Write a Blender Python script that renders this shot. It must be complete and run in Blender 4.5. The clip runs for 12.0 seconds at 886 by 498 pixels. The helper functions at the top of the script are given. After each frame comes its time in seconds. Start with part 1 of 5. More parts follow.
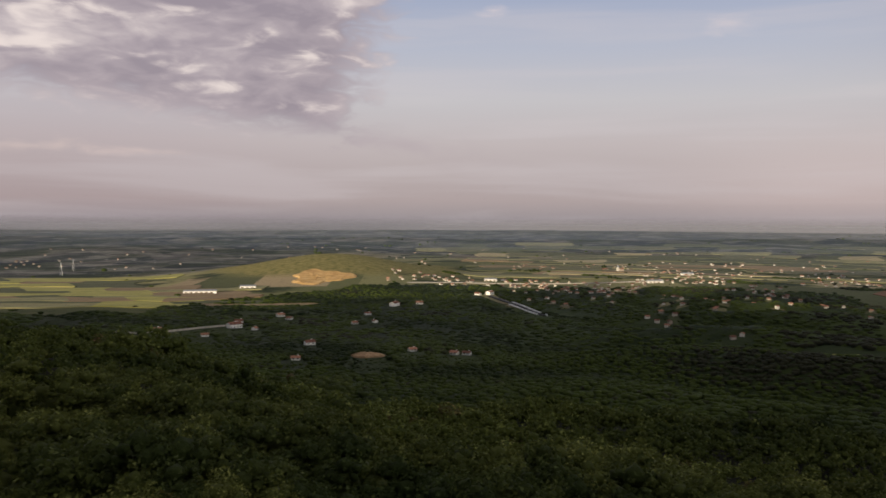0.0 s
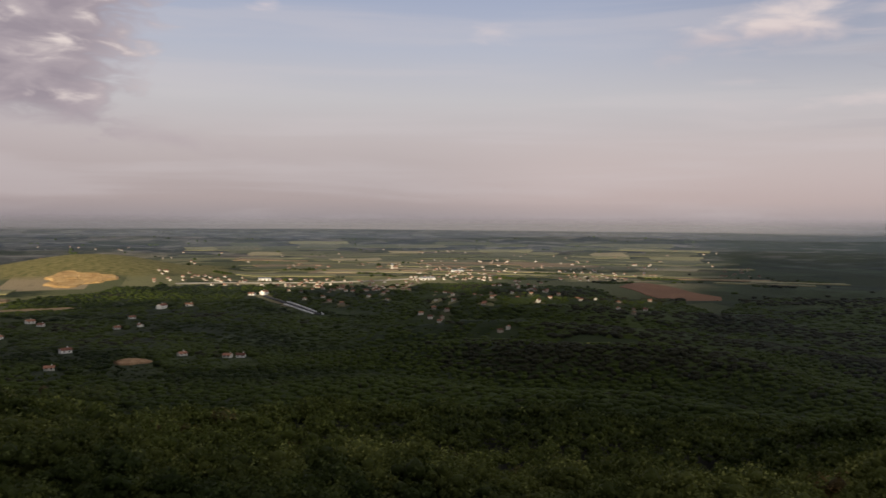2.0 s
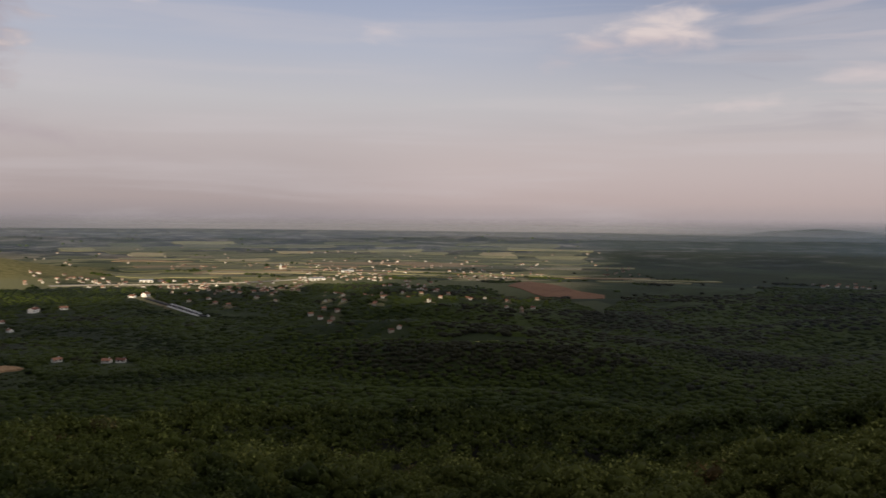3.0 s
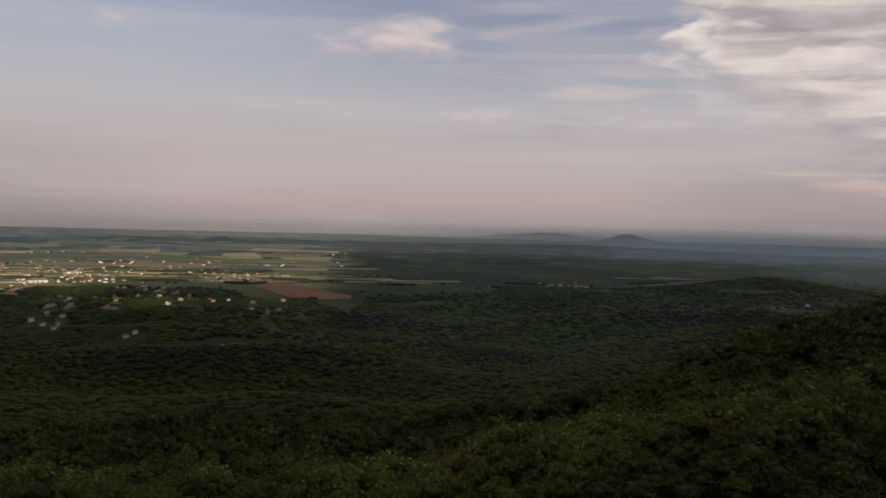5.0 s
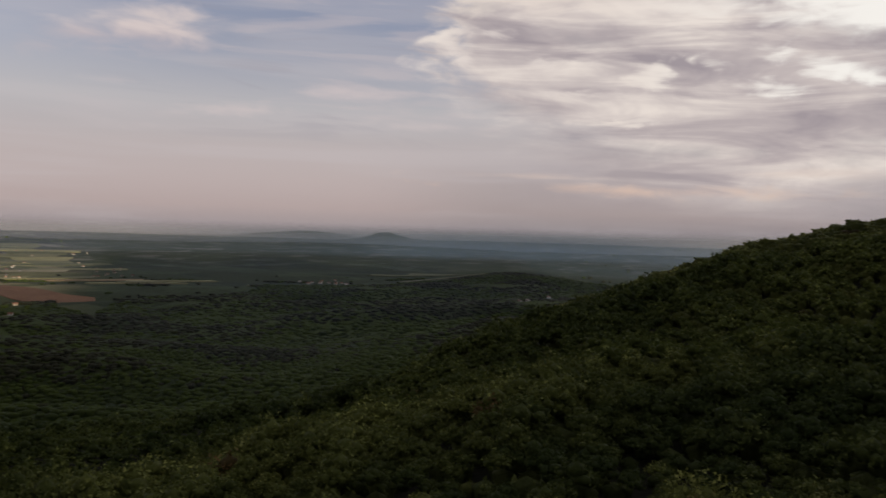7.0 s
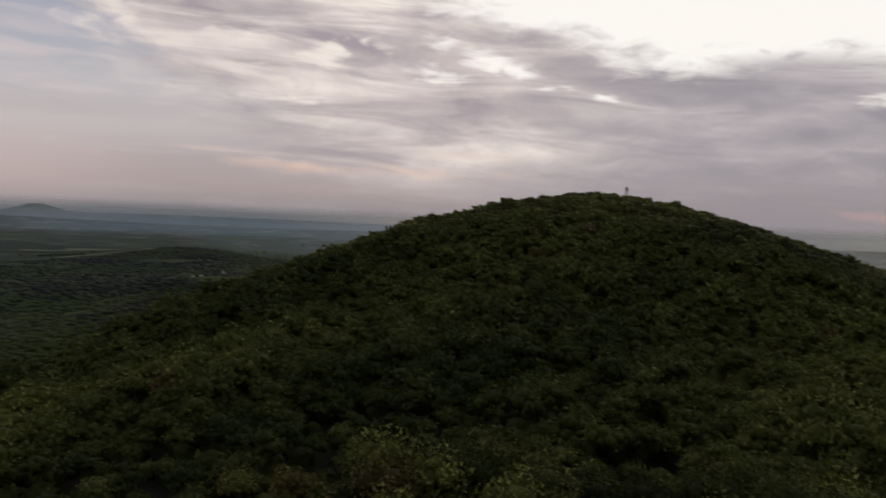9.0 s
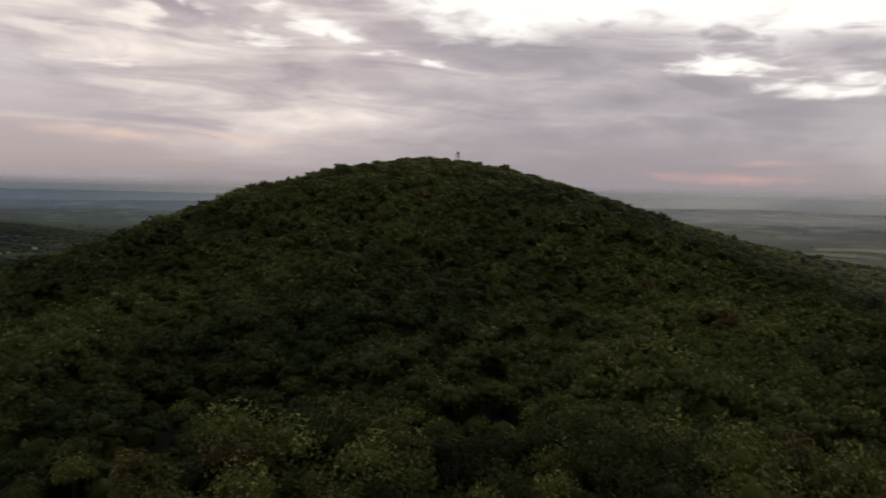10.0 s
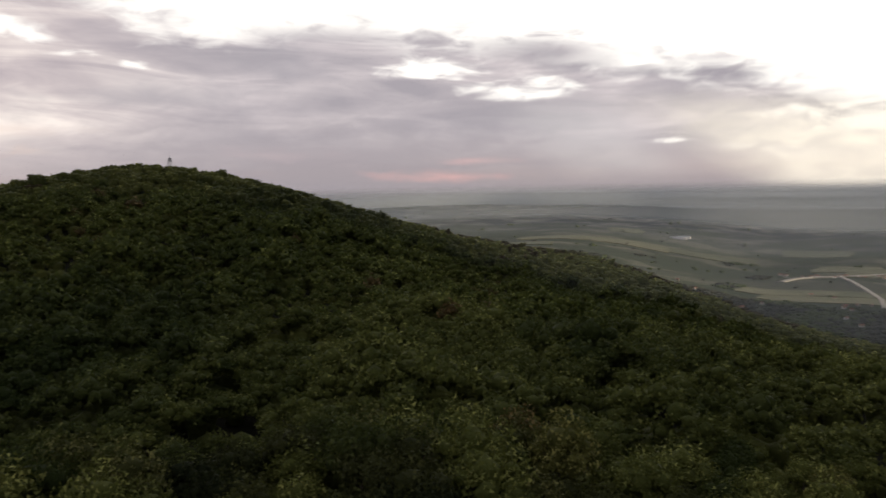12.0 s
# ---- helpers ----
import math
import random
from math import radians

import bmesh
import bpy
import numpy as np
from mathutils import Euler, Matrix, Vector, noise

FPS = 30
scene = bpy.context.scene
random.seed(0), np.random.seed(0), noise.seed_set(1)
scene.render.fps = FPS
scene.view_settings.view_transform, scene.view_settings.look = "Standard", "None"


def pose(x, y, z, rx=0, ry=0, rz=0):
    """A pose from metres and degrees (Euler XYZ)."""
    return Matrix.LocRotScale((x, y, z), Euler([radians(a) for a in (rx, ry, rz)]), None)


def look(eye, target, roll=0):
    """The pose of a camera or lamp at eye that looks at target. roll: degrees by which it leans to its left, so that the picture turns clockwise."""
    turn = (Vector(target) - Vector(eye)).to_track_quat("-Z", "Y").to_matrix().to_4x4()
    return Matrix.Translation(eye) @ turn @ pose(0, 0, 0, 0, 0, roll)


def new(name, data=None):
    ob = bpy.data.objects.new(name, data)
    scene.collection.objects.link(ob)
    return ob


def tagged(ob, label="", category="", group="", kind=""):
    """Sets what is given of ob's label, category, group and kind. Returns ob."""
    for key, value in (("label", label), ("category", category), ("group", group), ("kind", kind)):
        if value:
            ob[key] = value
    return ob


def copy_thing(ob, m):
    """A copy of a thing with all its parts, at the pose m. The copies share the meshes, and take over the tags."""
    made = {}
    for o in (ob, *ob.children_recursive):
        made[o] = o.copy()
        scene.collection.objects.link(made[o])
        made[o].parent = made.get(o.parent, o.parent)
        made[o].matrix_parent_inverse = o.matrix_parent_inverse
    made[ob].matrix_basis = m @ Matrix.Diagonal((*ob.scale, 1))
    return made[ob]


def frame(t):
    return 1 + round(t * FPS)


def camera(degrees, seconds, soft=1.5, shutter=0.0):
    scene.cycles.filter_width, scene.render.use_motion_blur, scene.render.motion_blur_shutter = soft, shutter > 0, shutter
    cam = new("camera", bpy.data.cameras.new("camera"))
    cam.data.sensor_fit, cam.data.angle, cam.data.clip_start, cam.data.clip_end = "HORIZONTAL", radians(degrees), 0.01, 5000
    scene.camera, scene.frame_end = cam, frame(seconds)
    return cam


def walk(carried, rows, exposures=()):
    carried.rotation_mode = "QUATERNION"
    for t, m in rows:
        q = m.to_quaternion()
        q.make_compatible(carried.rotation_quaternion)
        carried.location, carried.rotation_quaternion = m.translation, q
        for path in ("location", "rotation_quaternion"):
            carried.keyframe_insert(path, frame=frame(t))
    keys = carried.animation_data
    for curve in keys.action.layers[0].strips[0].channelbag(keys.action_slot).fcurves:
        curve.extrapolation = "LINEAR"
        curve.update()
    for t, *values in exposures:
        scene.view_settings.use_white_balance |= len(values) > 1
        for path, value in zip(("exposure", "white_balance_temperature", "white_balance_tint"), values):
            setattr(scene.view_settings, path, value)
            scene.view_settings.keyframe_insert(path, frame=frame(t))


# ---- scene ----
# ---------------------------------------------------------------- camera
EYE = 120.0                      # height of the eye over the plain


def aim(x, y, up, az, pitch, lean):
    """A camera drifting over the spur that looks az degrees to the right of +y."""
    return pose(x, y, EYE + up, 0, 0, -az) @ pose(0, 0, 0, 90 + pitch) @ pose(0, 0, 0, 0, 0, -lean)


cam = camera(56.0, 12.0, soft=1.5, shutter=0.4)
PATH = [
    (0, 3.6, -3.5, 0.05, 0.00, -1.96, -0.27),
    (0.5, 3.4, -3.2, 0.1, 3.37, -1.95, -0.25),
    (1, 3.1, -2.95, 0.15, 7.12, -1.96, -0.24),
    (1.5, 2.8, -2.7, 0.2, 11.33, -1.99, -0.38),
    (2, 2.45, -2.4, 0.2, 15.41, -1.97, -0.45),
    (2.5, 2.1, -2.1, 0.2, 19.09, -1.95, -0.49),
    (4.5, 0.5, -0.4, 0.15, 36.04, -1.65, -1.21),
    (5, 0, 0, 0, 40.36, -1.55, -1.43),
    (5.5, -0.6, 0.3, -0.25, 43.86, -1.41, -1.34),
    (6, -1.3, 0.5, -0.55, 47.59, -1.26, -1.21),
    (6.5, -2, 0.65, -0.9, 52.15, -1.21, -1.27),
    (8.5, -4.3, 1.5, -2.2, 72.64, -1.71, -2.46),
    (9, -4.6, 2.3, -2.4, 78.98, -2.20, -2.40),
    (9.5, -4.85, 3.3, -2.4, 84.69, -3.40, -1.80),
    (10, -5.1, 4.2, -2.35, 90.53, -4.18, -1.32),
    (10.5, -5.3, 4.85, -2.35, 96.65, -4.13, -0.17),
    (11, -5.45, 5.1, -2.35, 101.56, -4.00, 0.09),
    (11.5, -5.5, 5.2, -2.35, 105.40, -3.95, 0.57),
    (12, -5.5, 5.2, -2.4, 109.47, -3.95, 1.01)]
walk(cam, [(t, aim(*row)) for t, *row in PATH],
     exposures=[(0.0, 0.05), (2.5, 0.0), (5.5, -0.15), (9.0, -0.05), (10.5, 0.2), (12.0, 0.3)])

# ---------------------------------------------------------------- world and sun
SUN_AZ, SUN_EL = 215.0, 6.5     # low evening sun behind the unseen mountain added at the camera's back


class Nodes:
    """Short hand for node graphs: every call adds a node and returns its first output."""

    def __init__(self, tree):
        self.tree = tree
        tree.nodes.clear()

    def put(self, socket, value):
        if isinstance(value, bpy.types.NodeSocket):
            self.tree.links.new(value, socket)
        elif value is not None:
            socket.default_value = value

    def add(self, kind, **inputs):
        node = self.tree.nodes.new(kind)
        for key, value in inputs.items():
            self.put(node.inputs[key.replace("_", " ")], value)
        return node

    def math(self, op, a, b=None, c=None):
        node = self.tree.nodes.new("ShaderNodeMath")
        node.operation = op
        for socket, value in zip(node.inputs, (a, b, c)):
            self.put(socket, value)
        return node.outputs[0]

    def step(self, x, lo, hi, a=0.0, b=1.0):
        """Smooth step of x from lo to hi, given as a to b."""
        node = self.tree.nodes.new("ShaderNodeMapRange")
        node.interpolation_type = "SMOOTHSTEP"
        for socket, value in zip(node.inputs, (x, lo, hi, a, b)):
            self.put(socket, value)
        return node.outputs[0]

    def line(self, x, lo, hi):
        node = self.tree.nodes.new("ShaderNodeMapRange")
        for socket, value in zip(node.inputs, (x, lo, hi)):
            self.put(socket, value)
        return node.outputs[0]

    def mix(self, f, a, b, blend="MIX"):
        node = self.tree.nodes.new("ShaderNodeMix")
        node.data_type, node.blend_type = "RGBA", blend
        self.put(node.inputs[0], f)
        self.put(node.inputs[6], a)
        self.put(node.inputs[7], b)
        return node.outputs[2]

    def vec(self, x, y, z=0.0):
        node = self.tree.nodes.new("ShaderNodeCombineXYZ")
        for socket, value in zip(node.inputs, (x, y, z)):
            self.put(socket, value)
        return node.outputs[0]

    def noise(self, vector, scale, detail=4.0, rough=0.55, distort=0.0):
        node = self.add("ShaderNodeTexNoise", Vector=vector, Scale=scale, Detail=detail, Roughness=rough, Distortion=distort)
        return node.outputs[0]

    def ramp(self, f, *stops):
        node = self.tree.nodes.new("ShaderNodeValToRGB")
        while len(node.color_ramp.elements) < len(stops):
            node.color_ramp.elements.new(0.5)
        for e, (p, c) in zip(node.color_ramp.elements, stops):
            e.position, e.color = p, (*c, 1)
        self.put(node.inputs[0], f)
        return node.outputs[0]


def rgb(r, g, b):
    """A colour from 0..255 display values."""
    return tuple((c / 255 / 12.92) if c < 11 else ((c / 255 + 0.055) / 1.055) ** 2.4 for c in (r, g, b))


world = bpy.data.worlds.new("sky")
scene.world = world
world.use_nodes = True
n = Nodes(world.node_tree)
way = n.add("ShaderNodeTexCoord").outputs["Generated"]
sep = n.add("ShaderNodeSeparateXYZ", Vector=way)
dx, dy, dz = sep.outputs
az = n.math("DEGREES", n.math("ARCTAN2", dx, dy))
el = n.math("DEGREES", n.math("ARCSINE", dz))
nishita = world.node_tree.nodes.new("ShaderNodeTexSky")
nishita.sky_type, nishita.sun_disc = "NISHITA", False
nishita.sun_elevation, nishita.sun_rotation = radians(SUN_EL), radians(SUN_AZ)
nishita.air_density, nishita.dust_density = 1.0, 3.0
blue = n.mix(1.0, nishita.outputs[0], (0.075, 0.075, 0.075, 1), "MULTIPLY")
# hazy lower sky, clearing upwards to the blue
low = n.ramp(n.line(el, -2, 22), (0.0, rgb(116, 115, 122)), (0.07, rgb(146, 139, 143)), (0.14, rgb(172, 158, 157)), (0.30, rgb(190, 180, 180)), (0.42, rgb(194, 191, 194)),
             (0.56, rgb(180, 184, 198)), (0.72, rgb(160, 170, 195)), (1.0, rgb(140, 152, 182)))
low = n.mix(n.step(az, 0, -26, 0.0, 0.5), low, n.mix(1.0, low, (0.88, 0.82, 0.86, 1), "MULTIPLY"))
low = n.mix(n.math("MULTIPLY", n.math("MULTIPLY", n.step(az, 10, 26), n.step(az, 62, 50)), n.step(el, 7, 2)), low, n.mix(1.0, low, (1.20, 1.17, 1.15, 1), "MULTIPLY"))
clear = n.mix(n.step(el, 10, 40), low, n.mix(0.5, low, blue))
# cloud noise: lumpy for the heaps, drawn out along the horizon for the sheets
lump = n.noise(n.vec(n.math("MULTIPLY", az, 0.13), n.math("MULTIPLY", el, 0.30), 3.1), 1.0, 5, 0.53, 0.5)
fine = n.noise(n.vec(n.math("MULTIPLY", az, 0.36), n.math("MULTIPLY", el, 1.0), 1.3), 1.0, 4, 0.5, 0.5)
veil = n.noise(n.vec(n.math("MULTIPLY", az, 0.04), n.math("MULTIPLY", el, 0.5), 4.2), 1.0, 5, 0.5, 0.4)
drawn = n.noise(n.vec(n.math("MULTIPLY", az, 0.085), n.math("MULTIPLY", n.math("ADD", el, n.math("MULTIPLY", az, 0.04)), 0.55), 9.3), 1.0, 4, 0.52, 0.8)
billow = n.math("SUBTRACT", n.math("ADD", n.math("MULTIPLY", lump, 0.45), n.math("MULTIPLY", fine, 0.55)), 0.5)
combed = n.math("SUBTRACT", n.math("ADD", n.math("MULTIPLY", drawn, 0.5), n.math("MULTIPLY", fine, 0.5)), 0.5)


def tuft(a, e, wide, high, tilt=0.0, grain=billow, rag=5.5, soft=1.4):
    """How much of a cloud round azimuth a and elevation e covers the sky: an oval with a torn edge."""
    off = n.math("SUBTRACT", az, a)
    qx = n.math("DIVIDE", off, wide)
    qy = n.math("DIVIDE", n.math("SUBTRACT", n.math("SUBTRACT", el, e), n.math("MULTIPLY", off, tilt)), high)
    near = n.math("SUBTRACT", 1.0, n.math("SQRT", n.math("ADD", n.math("MULTIPLY", qx, qx), n.math("MULTIPLY", qy, qy))))
    return n.step(n.math("ADD", near, n.math("MULTIPLY", grain, rag)), 0.0, soft)


def lay(under, cover, much, tone):
    return n.mix(n.math("MULTIPLY", cover, much), under, (*tone, 1) if isinstance(tone, tuple) else tone)


clear = n.mix(n.math("MULTIPLY", n.step(az, 20, 44), n.step(el, 6, 13)), clear, n.mix(1.0, clear, (0.78, 0.79, 0.82, 1), "MULTIPLY"))
clear = n.mix(n.step(veil, 0.44, 0.68, 0.0, 0.30), clear, (*rgb(206, 198, 200), 1))
clear = n.mix(n.math("MULTIPLY", n.step(drawn, 0.52, 0.66, 0.0, 0.30), n.math("MULTIPLY", n.step(az, 26, 44), n.step(el, 4.0, 8.0))), clear, (*rgb(212, 198, 198), 1))
clear = n.mix(n.math("MULTIPLY", n.step(drawn, 0.46, 0.34, 0.0, 0.35), n.math("MULTIPLY", n.step(az, 30, 50), n.step(el, 4.0, 8.0))), clear, (*rgb(160, 156, 166), 1))
# the heap of cloud at the near end: ragged right edge, base sinking to the right, sunlit knobs
edge = n.math("ADD", az, n.math("MULTIPLY", el, -0.30))
floor_el = n.math("SUBTRACT", 5.6, n.math("MULTIPLY", n.math("ADD", az, 8.0), 0.13))
inside = n.math("MINIMUM", n.math("SUBTRACT", -8.0, edge), n.math("MULTIPLY", n.math("SUBTRACT", el, floor_el), 2.2))
inside = n.math("ADD", inside, n.math("MULTIPLY", billow, 14.0))
heap = n.math("MULTIPLY", n.step(inside, -1.6, 2.2), n.step(az, -80, -50))
heap_tone = n.ramp(n.math("ADD", n.math("MULTIPLY", lump, 0.6), n.math("MULTIPLY", fine, 0.4)),
                   (0.38, rgb(152, 141, 150)), (0.50, rgb(172, 160, 166)), (0.58, rgb(192, 180, 182)), (0.70, rgb(216, 203, 201)))
for spot in ((-6.6, 12.7, 2.2, 1.1), (-12.2, 11.7, 1.3, 0.8), (-9.2, 10.8, 2.9, 1.1), (-17.3, 8.7, 1.6, 0.6), (-19.0, 9.9, 2.6, 0.8), (-14.6, 8.7, 1.9, 0.6),
             (-10.0, 7.6, 2.4, 0.5), (-24.0, 13.0, 3.6, 0.8), (-17.0, 13.6, 2.2, 0.7), (-27.0, 10.6, 2.6, 0.5)):
    heap_tone = lay(heap_tone, tuft(*spot, rag=7.0), 0.75, rgb(240, 226, 219))
colour = lay(clear, heap, 0.95, heap_tone)
colour = lay(colour, tuft(-3.0, 5.2, 8.5, 1.3, -0.10, combed, 3.0, 1.6), 0.45, rgb(170, 156, 163))
# one small cloud by itself, flat below
small = n.math("MAXIMUM", tuft(36.8, 12.3, 5.2, 2.2, 0.0, billow, 2.4, 0.9), tuft(33.2, 11.7, 5.4, 1.7, 0.06, billow, 2.6, 1.2))
colour = lay(colour, small, 0.85, n.mix(n.step(n.math("ADD", el, n.math("MULTIPLY", billow, 4.0)), 11.2, 13.0), (*rgb(204, 190, 192), 1), (*rgb(230, 214, 209), 1)))
# faint wisps in the open sky
for *spot, much in ((3.4, 14.0, 1.7, 0.45, 0.6), (19.1, 12.6, 2.4, 0.8, 0.45), (43.0, 7.7, 6.0, 0.55, 0.5), (36.0, 9.0, 4.0, 0.4, 0.25), (50.0, 9.2, 6.0, 0.6, 0.45), (55.0, 7.0, 7.0, 0.5, 0.35)):
    colour = lay(colour, tuft(*spot, grain=combed, rag=4.5, soft=1.5), much, rgb(228, 211, 208))
# the broken sheet towards the evening light: torn left edge, combed grey and cream bands
torn = n.math("ADD", n.math("ADD", az, n.math("MULTIPLY", billow, 17.0)), n.step(el, 11, 5, 0.0, -3.0))
sheet = n.math("MULTIPLY", n.math("MULTIPLY", n.step(torn, 54.5, n.step(el, 12, 4, 58.0, 74.0)), n.step(el, 1.0, 4.0)), n.step(az, 179, 170))
weave = n.math("ADD", n.math("MULTIPLY", drawn, 0.65), n.math("MULTIPLY", lump, 0.35))
near_grey = n.ramp(weave, (0.36, rgb(168, 157, 162)), (0.46, rgb(194, 182, 182)), (0.53, rgb(216, 204, 200)), (0.62, rgb(244, 232, 223)))
far_grey = n.ramp(weave, (0.36, rgb(156, 150, 156)), (0.50, rgb(176, 168, 172)), (0.64, rgb(204, 194, 195)))
grey = n.mix(n.step(az, 80, 98), near_grey, far_grey)
for *spot, much in ((83.5, 12.6, 5.0, 1.1, -0.12, 0.4), (98.6, 9.0, 5.0, 1.7, -0.05, 0.6), (60.4, 8.5, 3.6, 0.5, 0.0, 0.6), (58.4, 15.0, 3.5, 0.9, 0.0, 0.7),
                    (90.0, 6.2, 13.0, 1.7, 0.0, 0.5), (73.0, 5.6, 8.0, 0.9, 0.0, 0.5), (66.0, 12.8, 5.0, 0.8, -0.1, 0.4), (113.0, 4.4, 12.0, 1.5, 0.0, 0.5)):
    grey = lay(grey, tuft(*spot, grain=combed, rag=4.5, soft=1.5), much, rgb(150, 146, 153))
rim = n.math("MULTIPLY", n.ramp(n.line(az, 76, 140), (0.0, (0.76,) * 3), (0.15, (0.62,) * 3), (0.28, (0.50,) * 3), (0.44, (0.53,) * 3), (0.62, (0.49,) * 3),
                                (0.72, (0.40,) * 3), (0.83, (0.36,) * 3), (0.94, (0.235,) * 3)), 20.0)
lift = n.math("ADD", n.math("SUBTRACT", el, rim), n.math("MULTIPLY", n.math("ADD", combed, billow), 4.6))
thin = n.step(lift, -1.5, 1.3)
for spot in ((82.4, 10.3, 6.2, 0.95, -0.29), (89.3, 8.45, 2.0, 0.45, 0.0), (73.0, 11.6, 2.8, 0.8, 0.0), (70.6, 10.6, 2.4, 1.2, 0.0), (78.2, 9.6, 3.2, 0.8, -0.1), (114.2, 6.6, 5.2, 0.85, 0.02),
             (122.7, 8.2, 3.4, 0.9, 0.0), (136.0, 4.2, 6.0, 1.7, -0.1), (108.6, 8.4, 3.6, 1.2, 0.0), (125.3, 3.1, 2.0, 0.28, 0.0), (131.5, 2.4, 5.5, 0.6, -0.12), (67.6, 7.4, 4.2, 0.35, 0.0)):
    thin = n.math("MAXIMUM", thin, tuft(*spot, grain=combed, rag=5.5, soft=1.0))
for spot in ((100.5, 9.7, 7.0, 1.5, 0.0), (117.0, 9.2, 5.6, 1.15, 0.0), (127.6, 8.3, 4.6, 0.5, -0.06), (98.8, 8.8, 4.4, 1.6, 0.0)):
    thin = n.math("MULTIPLY", thin, n.math("SUBTRACT", 1.0, n.math("MULTIPLY", tuft(*spot, grain=billow, rag=4.5, soft=1.1), 0.95)))
bright = n.mix(n.step(az, 62, 86), (*rgb(240, 226, 216), 1), (1.04, 1.0, 0.94, 1))
sheet_tone = n.mix(thin, grey, bright)
for spot in ((59.6, 13.3, 3.0, 0.6), (63.6, 11.5, 4.0, 0.5), (57.6, 11.6, 1.6, 1.0), (66.0, 9.4, 4.0, 0.4)):
    sheet_tone = lay(sheet_tone, tuft(*spot, grain=billow, rag=7.0, soft=1.2), 0.7, rgb(238, 226, 219))
colour = lay(colour, sheet, 0.95, sheet_tone)
shaft = n.math("MULTIPLY", n.step(n.math("ABSOLUTE", n.math("SUBTRACT", n.math("ADD", az, n.math("MULTIPLY", el, 0.8)), 122)), 6, 1), n.math("MULTIPLY", n.step(el, 0.0, 2.0), n.step(el, 7.0, 4.5)))
colour = lay(colour, shaft, 0.30, rgb(208, 204, 202))
warm = n.math("MULTIPLY", n.step(n.math("ADD", az, n.math("MULTIPLY", el, 1.6)), 128, 137), n.math("MULTIPLY", n.step(el, -1.0, 0.5), n.step(el, 7.0, 3.0)))
colour = n.mix(n.math("MULTIPLY", warm, n.step(fine, 0.3, 0.7, 0.6, 0.92)), colour, (*rgb(254, 243, 224), 1))
# dull mauve murk under the sheet, then peach and rose bars low down
colour = lay(colour, tuft(100.0, 1.6, 27.0, 4.0, 0.0, combed, 1.4, 0.9), 0.8, rgb(151, 144, 149))
for *spot, much, tone in ((69.0, 3.0, 15.0, 0.65, -0.015, 0.75, rgb(228, 198, 180)), (63.0, 3.9, 9.0, 0.35, 0.0, 0.5, rgb(226, 203, 190)), (80.0, 4.2, 8.0, 0.4, 0.0, 0.5, rgb(226, 208, 198)),
                          (-26.5, 4.5, 5.0, 0.7, 0.0, 0.6, rgb(224, 202, 192)), (-20.0, 4.4, 3.5, 0.45, 0.0, 0.45, rgb(222, 200, 192)),
                          (110.0, 1.0, 6.0, 0.5, 0.0, 0.7, rgb(222, 172, 166)), (111.6, 2.1, 3.2, 0.35, 0.0, 0.45, rgb(216, 176, 172)), (98.0, 2.6, 8.0, 0.8, 0.0, 0.35, rgb(196, 176, 178))):
    colour = lay(colour, tuft(*spot, grain=combed, rag=4.0, soft=1.4), much, tone)
# out of view, sky dimmed behind and greyed overhead to shape the light
back = n.math("ADD", n.step(az, -50, -95), n.step(az, 165, 180))
colour = n.mix(n.math("MULTIPLY", back, 0.75), colour, (*rgb(104, 103, 112), 1))
colour = n.mix(n.step(el, 18, 45, 0.0, 0.85), colour, (*rgb(172, 171, 178), 1))
out = n.add("ShaderNodeOutputWorld")
n.put(out.inputs[0], n.add("ShaderNodeBackground", Color=colour, Strength=1.0).outputs[0])

sun = new("sun", bpy.data.lights.new("sun", "SUN"))
sun.data.energy, sun.data.angle, sun.data.color = 5.0, radians(0.8), (1.0, 0.84, 0.60)
sun.matrix_world = look((400, -600, 900), (400 - math.sin(radians(SUN_AZ)), -600 - math.cos(radians(SUN_AZ)), 900 - math.tan(radians(SUN_EL))))


# ---------------------------------------------------------------- materials
def material(name):
    m = bpy.data.materials.new(name)
    m.use_nodes = True
    return m, Nodes(m.node_tree)


def finish(n, shader):
    n.put(n.add("ShaderNodeOutputMaterial").inputs[0], shader)


